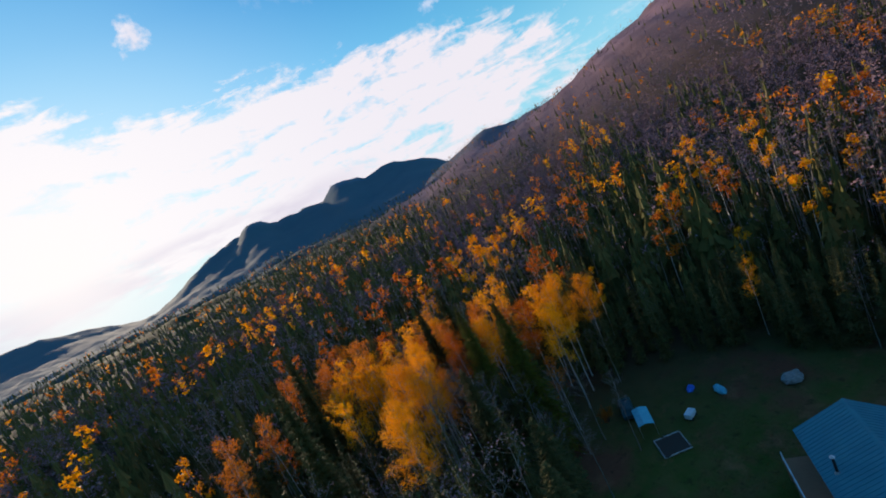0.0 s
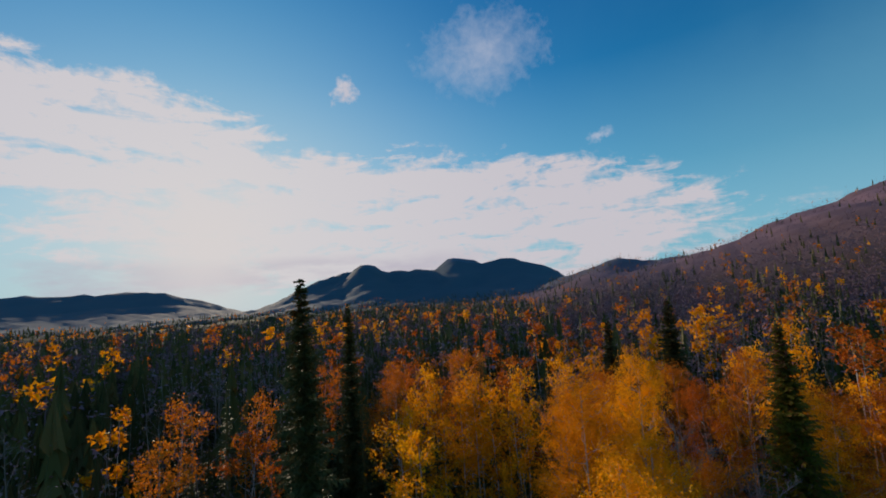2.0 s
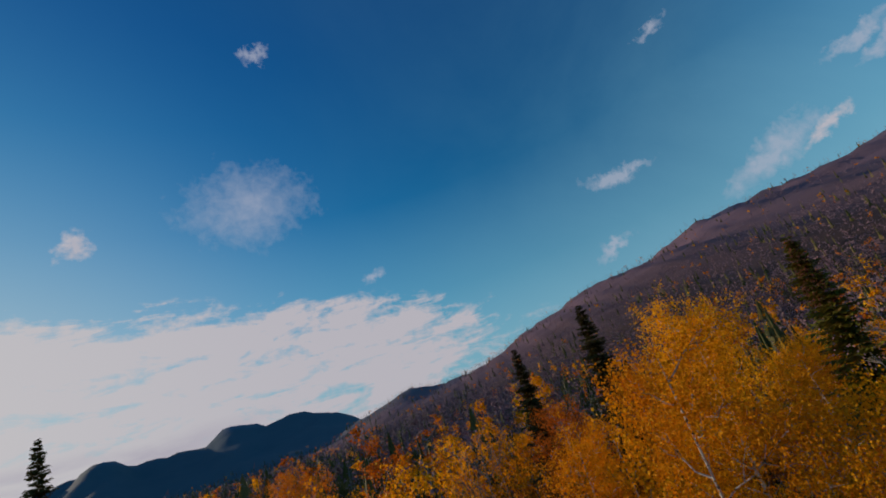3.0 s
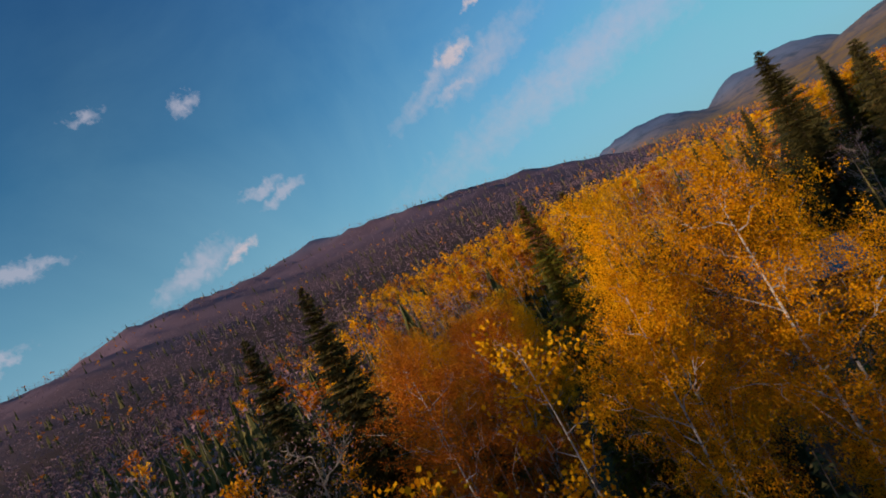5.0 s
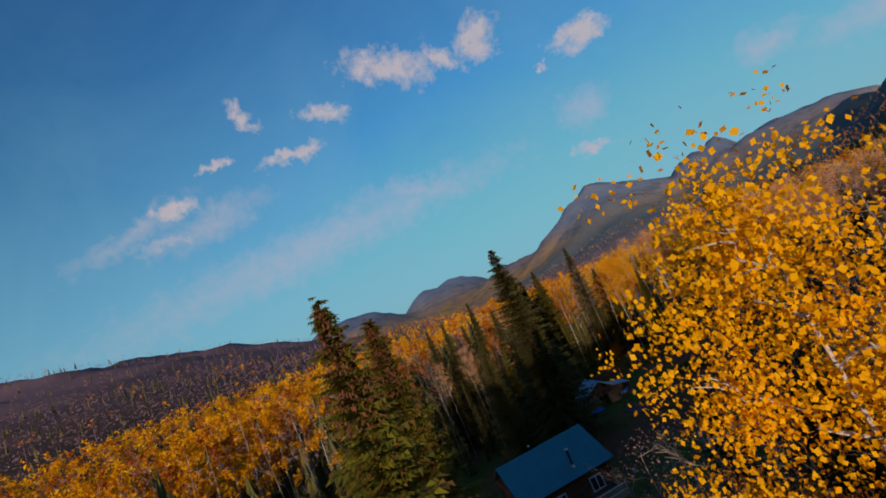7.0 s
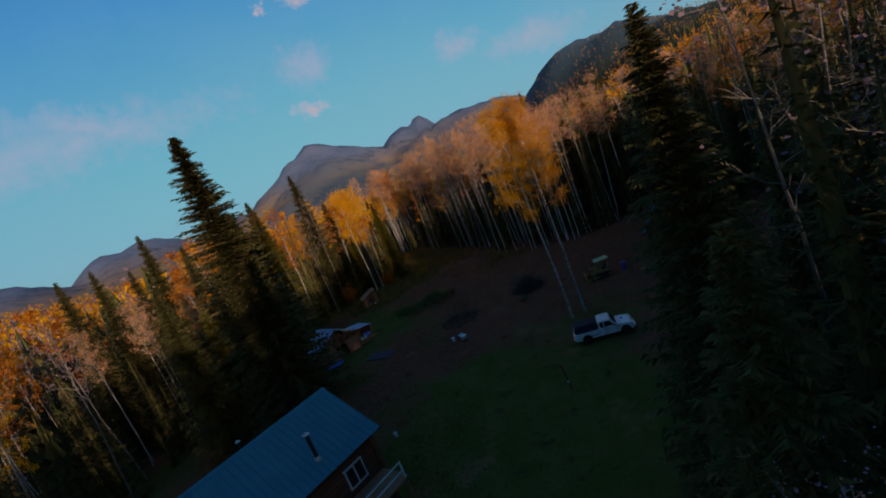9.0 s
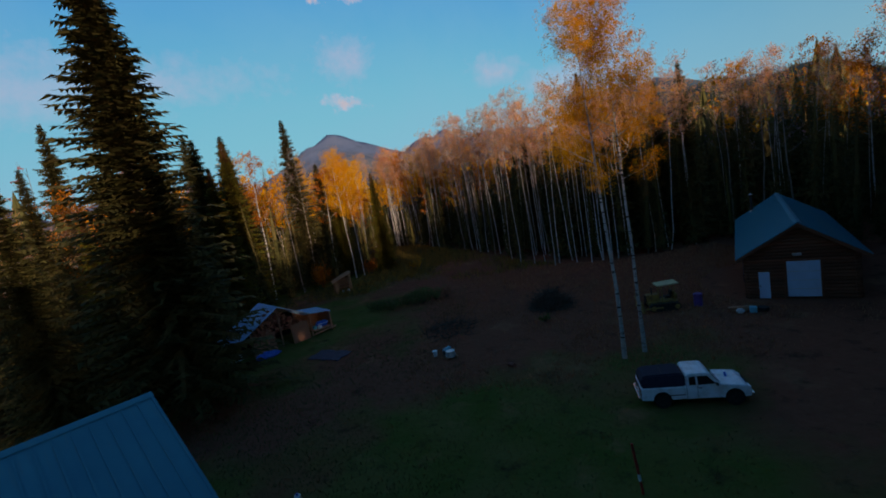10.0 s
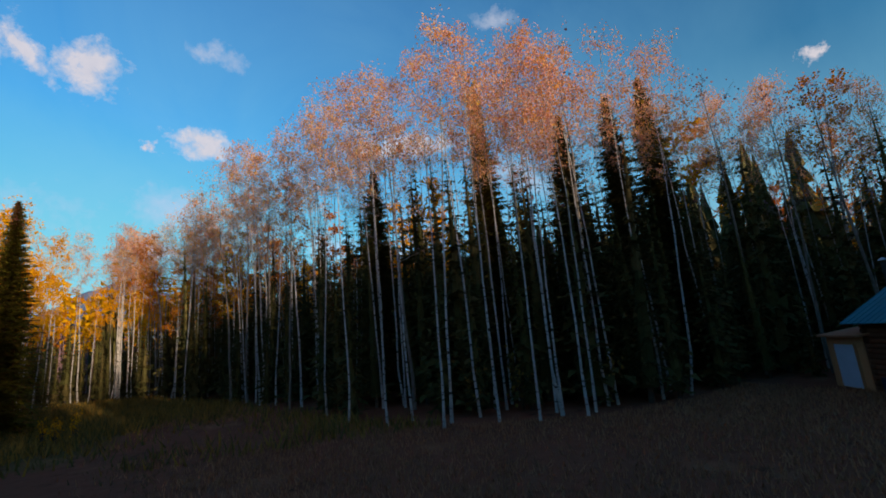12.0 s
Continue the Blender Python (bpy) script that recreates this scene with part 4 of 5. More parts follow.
M["galv"] = surface("galvanised metal", mottled((0.45, 0.47, 0.48), (0.60, 0.62, 0.63), 8.0), 0.4, 0.6)
# near-black colour that stands in for shade inside recesses
M["dark"] = surface("painted shade black", mottled((0.010, 0.010, 0.012), (0.02, 0.018, 0.016), 2.0), 0.9)
M["glass"] = surface("window glass", lambda N, co: (0.015, 0.018, 0.022), 0.06, 0.0, 0.6)
M["paint"] = surface("white truck paint", mottled((0.82, 0.88, 0.92), (0.75, 0.82, 0.86), 1.2, (0.55, 0.55, 0.53), 2.6), 0.22, 0.0, 0.5)
M["rubber"] = surface("tyre rubber", mottled((0.018, 0.018, 0.018), (0.035, 0.033, 0.03), 8.0), 0.85)
M["chrome"] = surface("dull chrome", mottled((0.5, 0.5, 0.5), (0.65, 0.65, 0.66), 5.0), 0.25, 0.9)
M["lamp_red"] = surface("red lamp glass", lambda N, co: (0.35, 0.02, 0.015), 0.2)
M["lamp_white"] = surface("clear lamp glass", lambda N, co: (0.75, 0.76, 0.78), 0.15)
M["tarp_blue"] = surface("blue tarpaulin", mottled((0.015, 0.11, 0.52), (0.03, 0.18, 0.66), 3.0), 0.45, bump=(5.0, 0.8, 0.05))
M["tarp_dark"] = surface("dark blue tarpaulin", mottled((0.016, 0.016, 0.045), (0.026, 0.026, 0.062), 2.0), 0.6, bump=(4.0, 0.8, 0.05))
M["tarp_aqua"] = surface("turquoise tarpaulin", mottled((0.08, 0.42, 0.55), (0.14, 0.52, 0.62), 2.0), 0.5, bump=(4.0, 0.6, 0.04))
M["stone"] = surface("grey stone", mottled((0.20, 0.19, 0.18), (0.32, 0.30, 0.28), 2.5), 0.85, bump=(6.0, 0.7, 0.03))
M["machine"] = surface("faded yellow machine paint", mottled((0.42, 0.26, 0.06), (0.30, 0.18, 0.055), 4.0, (0.12, 0.07, 0.04), 2.0), 0.6, 0.1)
M["canopy"] = surface("dusty pale canopy", mottled((0.62, 0.55, 0.28), (0.48, 0.42, 0.24), 2.0), 0.7)
M["bed_cover"] = surface("black navy fabric", mottled((0.010, 0.012, 0.030), (0.018, 0.020, 0.042), 2.5), 0.7, bump=(6.0, 0.5, 0.03))
M["purple"] = surface("purple plastic", mottled((0.16, 0.08, 0.30), (0.12, 0.06, 0.22), 3.0), 0.4)
M["red"] = surface("red paint", mottled((0.45, 0.03, 0.02), (0.30, 0.03, 0.02), 5.0), 0.5)
M["door"] = surface("pale painted door", mottled((0.50, 0.66, 0.86), (0.44, 0.60, 0.78), 1.5), 0.5)
M["endgrain"] = surface("split firewood", varied((0.50, 0.20, 0.11), (0.82, 0.74, 0.64), (0.28, 0.10, 0.06), (0.46, 0.18, 0.10), (0.80, 0.70, 0.58), (0.42, 0.15, 0.08), (0.34, 0.12, 0.07)), 0.85)
M["brush"] = surface("dead brush", varied((0.06, 0.045, 0.035), (0.10, 0.075, 0.055), (0.04, 0.03, 0.025)), 0.9)
M["grass"] = surface("rough grass", varied((0.085, 0.115, 0.026), (0.125, 0.120, 0.035), (0.16, 0.115, 0.048), (0.095, 0.115, 0.028)), 0.8, translucent=0.25)
M["weed"] = surface("yellow weeds", varied((0.22, 0.13, 0.030), (0.30, 0.17, 0.03), (0.12, 0.09, 0.025), (0.08, 0.085, 0.022)), 0.8, translucent=0.3)
M["dry"] = surface("dry brown weeds", varied((0.30, 0.125, 0.066), (0.40, 0.17, 0.09), (0.19, 0.080, 0.044)), 0.9, translucent=0.2)
M["shrub"] = surface("green shrub leaves", varied((0.05, 0.10, 0.022), (0.075, 0.13, 0.03), (0.11, 0.14, 0.035)), 0.6, translucent=0.25)


def ribbed(width, length, pitch=0.4, thick=0.05):
    """A sheet-metal panel: x along the slope, y along the eave."""
    return box((width / 2, 0, 0), (width, length, thick))


RIBS = {}


def rib_parts(slope, width, length, pitch=0.4, thick=0.05):
    """The raised ribs of a sheet-metal slope, alike pieces on one mesh."""
    mat = slope.data.materials[0]
    if (width, mat) not in RIBS:
        me = bpy.data.meshes.new("rib")
        bm = box((width / 2, 0, thick / 2 + 0.014), (width - 0.004, 0.05, 0.03))
        bm.to_mesh(me)
        bm.free()
        me.materials.append(mat)
        RIBS[width, mat] = me
    n = int(length / pitch)
    for i in range(n + 1):
        ob = new("rib", RIBS[width, mat])
        ob.parent = slope
        ob.matrix_basis = pose(0, -length / 2 + 0.06 + (length - 0.12) * i / n, 0)


def roof_slopes(parent, half, ridge_z, eave_z, length, mat, y=0.0):
    """Two slopes, a ridge cap and barge boards."""
    run = math.hypot(half, ridge_z - eave_z)
    tilt = math.degrees(math.atan2(ridge_z - eave_z, half))
    for turn in (0, 180):
        ob = part("roof_slope", ribbed(run, length), mat, parent)
        ob.matrix_basis = pose(0, y, ridge_z, 0, 0, turn) @ pose(0, 0, 0, 0, tilt, 0)
        rib_parts(ob, run, length)
    part("ridge_cap", prism([(-0.22, ridge_z - 0.05), (0, ridge_z + 0.07), (0.22, ridge_z - 0.05), (0, ridge_z + 0.03)], y - length / 2, y + length / 2), mat, parent)
    for e in (-1, 1):
        for s in (-1, 1):
            b = part("barge_board", box((run / 2, 0, -0.14), (run, 0.04, 0.2)), M["log"], parent)
            b.matrix_basis = pose(0, y + e * (length / 2 - 0.03), ridge_z, 0, 0, 0 if s > 0 else 180) @ pose(0, 0, 0, 0, tilt, 0)


def log_wall(parent, x0, y0, x1, y1, z0, z1, thick=0.24, gable=0.0):
    """Round logs laid on one another between two corners; gable: how far the ends draw in over the top."""
    wall = part("wall", box(((x0 + x1) / 2, (y0 + y1) / 2, (z0 + z1) / 2), (abs(x1 - x0) + 0.08, abs(y1 - y0) + 0.08, z1 - z0)), M["log"], parent)
    d = Vector((x1 - x0, y1 - y0, 0))
    L = d.length
    d.normalize()
    n = int((z1 - z0 + gable) / thick)
    shared = {}
    for i in range(n):
        z = z0 + (i + 0.5) * thick
        cut = 0.0 if z < z1 else (z - z1) / gable * L / 2
        l = L - 2 * cut + (0.5 if z < z1 else 0.0)
        if l < 0.4:
            continue
        key = round(l, 2)
        if key not in shared:
            bm = rod((-l / 2, 0, 0), (l / 2, 0, 0), thick * 0.53, thick * 0.50, 8)
            shared[key] = bpy.data.meshes.new("log")
            bm.to_mesh(shared[key])
            bm.free()
            shared[key].materials.append(M["log"])
        ob = new("log", shared[key])
        ob.parent = wall
        ob.matrix_basis = pose((x0 + x1) / 2, (y0 + y1) / 2, z, 0, 0, math.degrees(math.atan2(d.y, d.x)))
    return wall


def stove_pipe(parent, x, y, z0, z1, r=0.11):
    p = part("chimney_pipe", rod((x, y, z0 - 0.2), (x, y, z1), r, r, 14), M["black"], parent, "black stove pipe")
    part("flashing", rod((x, y, z0 - 0.25), (x, y, z0 + 0.16), r * 2.6, r * 1.2, 14), M["galv"], p)
    part("rain_cap", rod((x, y, z1 + 0.08), (x, y, z1 + 0.2), r * 1.9, r * 0.4, 14), M["galv"], p)
    return p


def gable_fill(parent, half, z0, z1, y, mat):
    part("gable", prism([(-half, z0), (half, z0), (0, z1)], y - 0.06, y + 0.06), mat, parent)


# ---- house ----
def build_house():
    h = thing("house", "log house with a teal metal gable roof and porch", "house", pose(65.9, 7.5, 0, 0, 0, -38.3))
    for x0, y0, x1, y1 in ((-3.8, -4.3, 3.8, -4.3), (-3.8, 4.3, 3.8, 4.3)):
        log_wall(h, x0, y0, x1, y1, 0, 4.85, gable=2.05)
        gable_fill(h, 3.7, 4.85, 7.0, y0, M["log"])
    for x in (-3.8, 3.8):
        log_wall(h, x, -4.3, x, 4.3, 0, 4.85)
    roof_slopes(h, 4.5, 7.35, 4.9, 9.9, M["roof"])
    stove_pipe(h, -3.4, -1.3, 5.5, 7.0)
    stove_pipe(h, 1.9, 0.4, 6.32, 7.1, 0.08)
    deck = part("porch_deck", box((-5.1, 0, 2.35), (2.4, 8.6, 0.12), 0.01), M["plank"], h, "plank porch deck along the wall")
    for y in (-4.1, -1.4, 1.4, 4.1):
        part("porch_post", box((-6.15, y, 1.175), (0.14, 0.14, 2.35), 0.01), M["board"], deck)
        part("rail_post", box((-6.2, y, 2.9), (0.09, 0.09, 1.0), 0.01), M["white"], deck)
    for z in (2.85, 3.37):
        part("rail", box((-6.2, 0, z), (0.06, 8.3, 0.08), 0.01), M["white"], deck)
    for y, w in ((-2.6, 1.2), (1.2, 1.0)):
        win = part("window", box((-3.98, y, 3.5), (0.10, w, 1.1)), M["glass"], h)
        for dy in (-w / 2, 0, w / 2):
            part("frame_bar", box((-4.0, y + dy, 3.5), (0.14, 0.08, 1.26), 0.008), M["white"], win)
        for dz in (-0.58, 0.58):
            part("frame_bar", box((-4.0, y, 3.5 + dz), (0.14, w + 0.16, 0.09), 0.008), M["white"], win)
    d = part("door", box((-3.59, 3.0, 3.41), (0.1, 0.9, 2.0), 0.01), M["board"], h)
    part("door_handle", box((-4.08, 2.65, 3.36), (0.06, 0.04, 0.14), 0.01), M["galv"], d)


build_house()


# ---- log workshop with the roller door ----
def build_workshop():
    g = thing("log_workshop", "red-brown log workshop with a teal metal gable roof", "workshop", pose(27.35, -20.05, 0, 0, 0, -30))
    for y in (-12.1, 5.2):
        log_wall(g, -3.0, y, 3.0, y, 0, 3.2, gable=2.0)
        gable_fill(g, 2.9, 3.2, 5.2, y, M["log"])
    for x in (-3.0, 3.0):
        log_wall(g, x, -12.1, x, 5.2, 0, 3.2)
    roof_slopes(g, 3.7, 5.55, 3.12, 18.6, M["roof"], -3.4)
    stove_pipe(g, 2.2, -11.2, 4.1, 5.8)
    d = part("garage_door", box((-0.2, 5.36, 1.45), (1.85, 0.12, 2.55), 0.015), M["door"], g, "pale blue-white garage door")
    for z in (0.75, 1.38, 2.01):
        part("panel_joint", box((-0.2, 5.428, z), (1.8, 0.012, 0.03)), M["galv"], d)
    for x in (-1.20, 0.80):
        part("door_jamb", box((x, 5.38, 1.45), (0.12, 0.18, 2.9), 0.01), M["log"], d)
    s = part("side_door", box((2.05, 5.36, 1.02), (0.66, 0.10, 1.95), 0.01), M["door"], g, "pale narrow door")
    part("door_handle", box((2.30, 5.45, 1.0), (0.05, 0.06, 0.14), 0.01), M["black"], s)
    lamp = part("wall_lamp", box((0.1, 5.45, 3.25), (0.5, 0.2, 0.16), 0.02), M["galv"], g)
    part("bracket", box((0.1, 5.36, 3.25), (0.1, 0.1, 0.3), 0.01), M["black"], lamp)
    w = part("window", box((3.16, 1.0, 1.9), (0.10, 1.3, 0.95)), M["glass"], g)
    for dy in (-0.7, 0.7):
        part("frame_bar", box((3.18, 1.0 + dy, 1.9), (0.14, 0.1, 1.15), 0.01), M["board"], w)
    for dz in (-0.52, 0.52):
        part("frame_bar", box((3.18, 1.0, 1.9 + dz), (0.14, 1.5, 0.1), 0.01), M["board"], w)
    part("foundation_cover", box((3.26, -5.4, 0.35), (0.10, 12.4, 0.7), 0.02), M["tarp_dark"], g, "dark blue sheeting along the wall foot")
    a = part("annex", box((2.3, -13.45, 1.3), (2.0, 2.6, 2.6), 0.02), M["board"], g, "warm brown board annex at the rear")
    part("annex_roof", box((2.4, -13.4, 2.70), (2.5, 3.0, 0.1), 0.01, (0, 8, 0)), M["plank"], a)
    part("annex_door", box((3.32, -13.45, 1.08), (0.08, 1.4, 2.05), 0.01), M["door"], a, "pale blue annex door")
    for y in (-14.22, -12.68):
        part("door_jamb", box((3.32, y, 1.1), (0.10, 0.12, 2.2), 0.01), M["board"], a)


build_workshop()


# ---- woodshed ----
def build_woodshed():
    s = thing("woodshed", "open plank woodshed with a blue tin roof, full of split firewood", "shed", pose(71.7, -23.2, 0, 0, 0, -135))
    for a, b, up in (((0, 3.95), (-5.3, 1.0), 0), ((0, 3.95), (2.9, 2.35), 0)):
        run = math.hypot(b[0], a[1] - b[1])
        tilt = math.degrees(math.atan2(a[1] - b[1], abs(b[0])))
        ob = part("roof_slope", ribbed(run, 5.0, 0.3, 0.03), M["tin"], s, "blue tin roof slope")
        ob.matrix_basis = pose(0, 1.7, 3.95, 0, 0, 0 if b[0] > 0 else 180) @ pose(0, 0, 0, 0, tilt, 0)
        rib_parts(ob, run, 5.0, 0.3, 0.03)
    ob = part("roof_slope", ribbed(3.0, 3.4, 0.3, 0.03), M["tin"], s, "flat blue tin lean-to roof")
    ob.matrix_basis = pose(2.3, 1.2, 2.42, 0, 9, 0)
    rib_parts(ob, 3.0, 3.4, 0.3, 0.03)
    part("edge_flashing", rod((0, -0.8, 3.97), (3.0, -0.8, 2.35), 0.05, 0.05, 6), M["galv"], s)
    for x, y, z in ((-2.7, -0.3, 2.4), (-2.7, 3.8, 2.4), (3.0, -0.3, 2.3), (3.0, 3.8, 2.3), (0, -0.3, 3.8), (0, 3.8, 3.8), (5.1, -0.3, 1.9), (5.1, 2.6, 1.9), (-4.6, -0.4, 1.3), (-4.6, 3.6, 1.3)):
        part("post", box((x, y, z / 2), (0.14, 0.14, z), 0.01), M["plank"], s)
    for i in range(9):
        part("plank", box((-1.65, -0.36, 0.12 + i * 0.19), (2.1, 0.04, 0.17), 0.006, (rng.normal(0, 1), 0, rng.normal(0, 0.4))), M["plank"], s)
        part("plank", box((0.6 + 0.06 * i, 3.9, 0.12 + i * 0.24), (6.4 - 0.2 * i, 0.04, 0.21), 0.006), M["plank"], s)
    door = part("plank_door", box((1.75, -0.62, 0.95), (1.7, 0.05, 1.8), 0.01, (-7, 0, 0)), M["plank"], s, "leaning plank door")
    for i in range(7):
        part("plank", box((1.75, -0.68 + 0.03 * i, 0.18 + i * 0.25), (1.74, 0.04, 0.22), 0.006, (-7, 0, rng.normal(0, 0.6))), M["board"], door)
    # added near-black sheet: the shade inside the shed, painted
    part("dark_inside", box((0, 3.6, 1.2), (5.6, 0.1, 2.3)), M["dark"], s)
    part("lean_to_back", box((4.0, 2.7, 1.05), (2.2, 0.06, 1.9), 0.006), M["plank"], s)
    part("lean_to_side", box((5.16, 1.2, 1.0), (0.05, 2.9, 1.7), 0.006), M["plank"], s)
    for k, (x, y, m) in enumerate(((3.5, 0.1, "tarp_aqua"), (3.9, -0.2, "white"), (4.7, 0.5, "galv"))):
        part("stored_box", box((x, y, 0.66), (0.36, 0.34, 0.34), 0.05, (0, 0, 20 * k)), M[m], s)
    part("bench", box((4.2, 0.2, 0.45), (2.0, 1.3, 0.08), 0.01), M["plank"], s)
    part("floor_sill", box((4.2, -0.75, 0.3), (2.3, 0.16, 0.12), 0.01, (0, -4, 0)), M["plank"], s)
    drum = part("blue_bundle", box((4.3, 0.1, 0.85), (1.2, 0.7, 0.55), 0.16), M["tarp_blue"], s, "blue bundle on the bench")
    part("strap", box((4.3, -0.26, 0.9), (1.1, 0.03, 0.06)), M["white"], drum)
    # firewood: split pieces seen end on
    shapes = []
    for k in range(8):
        n = 4 + k % 3
        a = np.sort(rng.uniform(0, 2 * math.pi, n))
        r = rng.uniform(0.10, 0.20, n)
        bm = prism([(r[i] * math.cos(a[i]), r[i] * math.sin(a[i])) for i in range(n)], -0.22, 0.22)
        me = bpy.data.meshes.new("firewood")
        bm.to_mesh(me)
        bm.free()
        me.materials.append(M["endgrain"])
        shapes.append(me)
    pile = part("wood_rack", box((-0.2, 0.35, 1.5), (5.0, 0.5, 0.1), 0.01), M["plank"], s)
    count = 0
    for row in range(9):
        z = 1.62 + row * 0.25
        left, right = -2.7 + row * 0.24, 2.5 - row * 0.32
        x = left
        while x < right and count < 290:
            ob = new("firewood", shapes[int(rng.integers(0, 8))])
            ob.parent = pile
            ob.matrix_basis = pose(x + rng.uniform(-0.03, 0.03), 0.05 + rng.uniform(-0.16, 0.06), z + rng.uniform(-0.02, 0.03), rng.normal(0, 6), rng.uniform(0, 360), rng.normal(0, 6)) @ Matrix.Diagonal((1.15, 1, 1.15, 1))
            x += 0.25
            count += 1


build_woodshed()


def heap(name, label, category, m, size, mat, seed, flat=0.5):
    """A crumpled cover lying over something."""
    r = np.random.default_rng(seed)
    bm = bmesh.new()
    bmesh.ops.create_icosphere(bm, subdivisions=3, radius=1.0)
    for v in bm.verts:
        n = noise.noise(Vector(v.co) * 2.2 + Vector((seed, 0, 0)))
        v.co = Vector((v.co.x * size[0] * (1 + 0.35 * n), v.co.y * size[1] * (1 - 0.3 * n), max(-0.02, (v.co.z + flat) * size[2] * (0.8 + 0.5 * n))))
    t = thing(name, label, category, m)
    part("cover", bm, mat, t)
    return t


heap("blue_tarp", "crumpled blue tarpaulin heap beside the woodshed wall", "tarp", pose(71.9, -20.6, 0, 0, 0, 45), (1.1, 0.45, 0.45), M["tarp_blue"], 3)
heap("white_bags", "pile of white sacks under the shed eave", "sacks", pose(75.0, -20.9, 0, 0, 0, 20), (0.6, 0.5, 0.5), M["white"], 5)


def spread_sheet():
    t = thing("dark_tarp", "dark navy tarpaulin spread flat on the grass", "tarp", pose(65.6, -18.6, 0, 0, 0, -25))
    bm = box((0, 0, 0.05), (3.4, 1.9, 0.05))
    bmesh.ops.subdivide_edges(bm, edges=bm.edges[:], cuts=7, use_grid_fill=True)
    for v in bm.verts:
        v.co += Vector((0.10 * math.sin(v.co.y * 5.0), 0.08 * math.cos(v.co.x * 4.0), 0.05 * max(0.0, noise.noise(v.co * 2.3))))
    part("sheet", bm, M["tarp_dark"], t)


spread_sheet()


# ---- small hut ----
def build_hut():
    h = thing("wood_hut", "small open-fronted plank hut with a slanting board roof", "hut", pose(71.4, -43.8, 0, 0, 0, -155))
    for x, top in ((-1.15, 1.7), (1.15, 2.55)):
        w = part("side_wall", box((x, 0.9, top / 2), (0.06, 1.8, top), 0.006), M["plank"], h)
        for i in range(8):
            part("plank", box((x, -0.03 + i * 0.24, top / 2), (0.09, 0.21, top), 0.006), M["board"], w)
    for i in range(9):
        part("plank", box((0, 1.8, 0.12 + i * 0.22), (2.3, 0.05, 0.2), 0.006), M["plank"], h)
    for i in range(9):
        part("roof_board", box((0, -0.2 + i * 0.28, 2.25 + 0.004 * (i % 2)), (2.9, 0.27, 0.05), 0.006, (0, -20, rng.normal(0, 0.8))), M["board"], h)
    part("lintel", box((0, -0.04, 1.72), (2.3, 0.08, 0.18), 0.008, (0, -18, 0)), M["board"], h)
    part("jamb", box((-0.85, -0.04, 0.85), (0.45, 0.07, 1.65), 0.008), M["board"], h)
    part("jamb", box((0.95, -0.04, 1.0), (0.3, 0.07, 2.0), 0.008), M["board"], h)
    part("floor", box((0, 0.9, 0.06), (2.2, 1.7, 0.1)), M["plank"], h)
    for x, y in ((-0.1, 0.1), (0.55, -0.2)):
        part("white_sack", box((x, y, 0.32), (0.34, 0.3, 0.5), 0.09), M["white"], h, "white sack in the opening")


build_hut()


# ---- pickup truck ----
def wheel(parent, x, y):
    t = part("wheel", rod((x, y - 0.12, 0.36), (x, y + 0.12, 0.36), 0.36, 0.36, 24), M["rubber"], parent)
    s = 1 if y > 0 else -1
    part("rim", rod((x, y + s * 0.09, 0.36), (x, y + s * 0.128, 0.36), 0.22, 0.20, 18), M["black"], t)
    return t


def arch_cut(outline, cx, r, z):
    """Points of a wheel arch along the lower edge of a body side."""
    return [(cx + r * math.cos(a), z + r * math.sin(a)) for a in np.linspace(0, math.pi, 9)]


def truck_side(x0, x1, arch, low, top):
    pts = [(x1, low)]
    if arch is not None:
        pts = [(x1, low)] + arch_cut(None, arch, 0.46, low - 0.04)[0:] + [(x0, low)]
        pts = [p for p in pts if x0 <= p[0] <= x1]
    else:
        pts = [(x1, low), (x0, low)]
    return pts + top


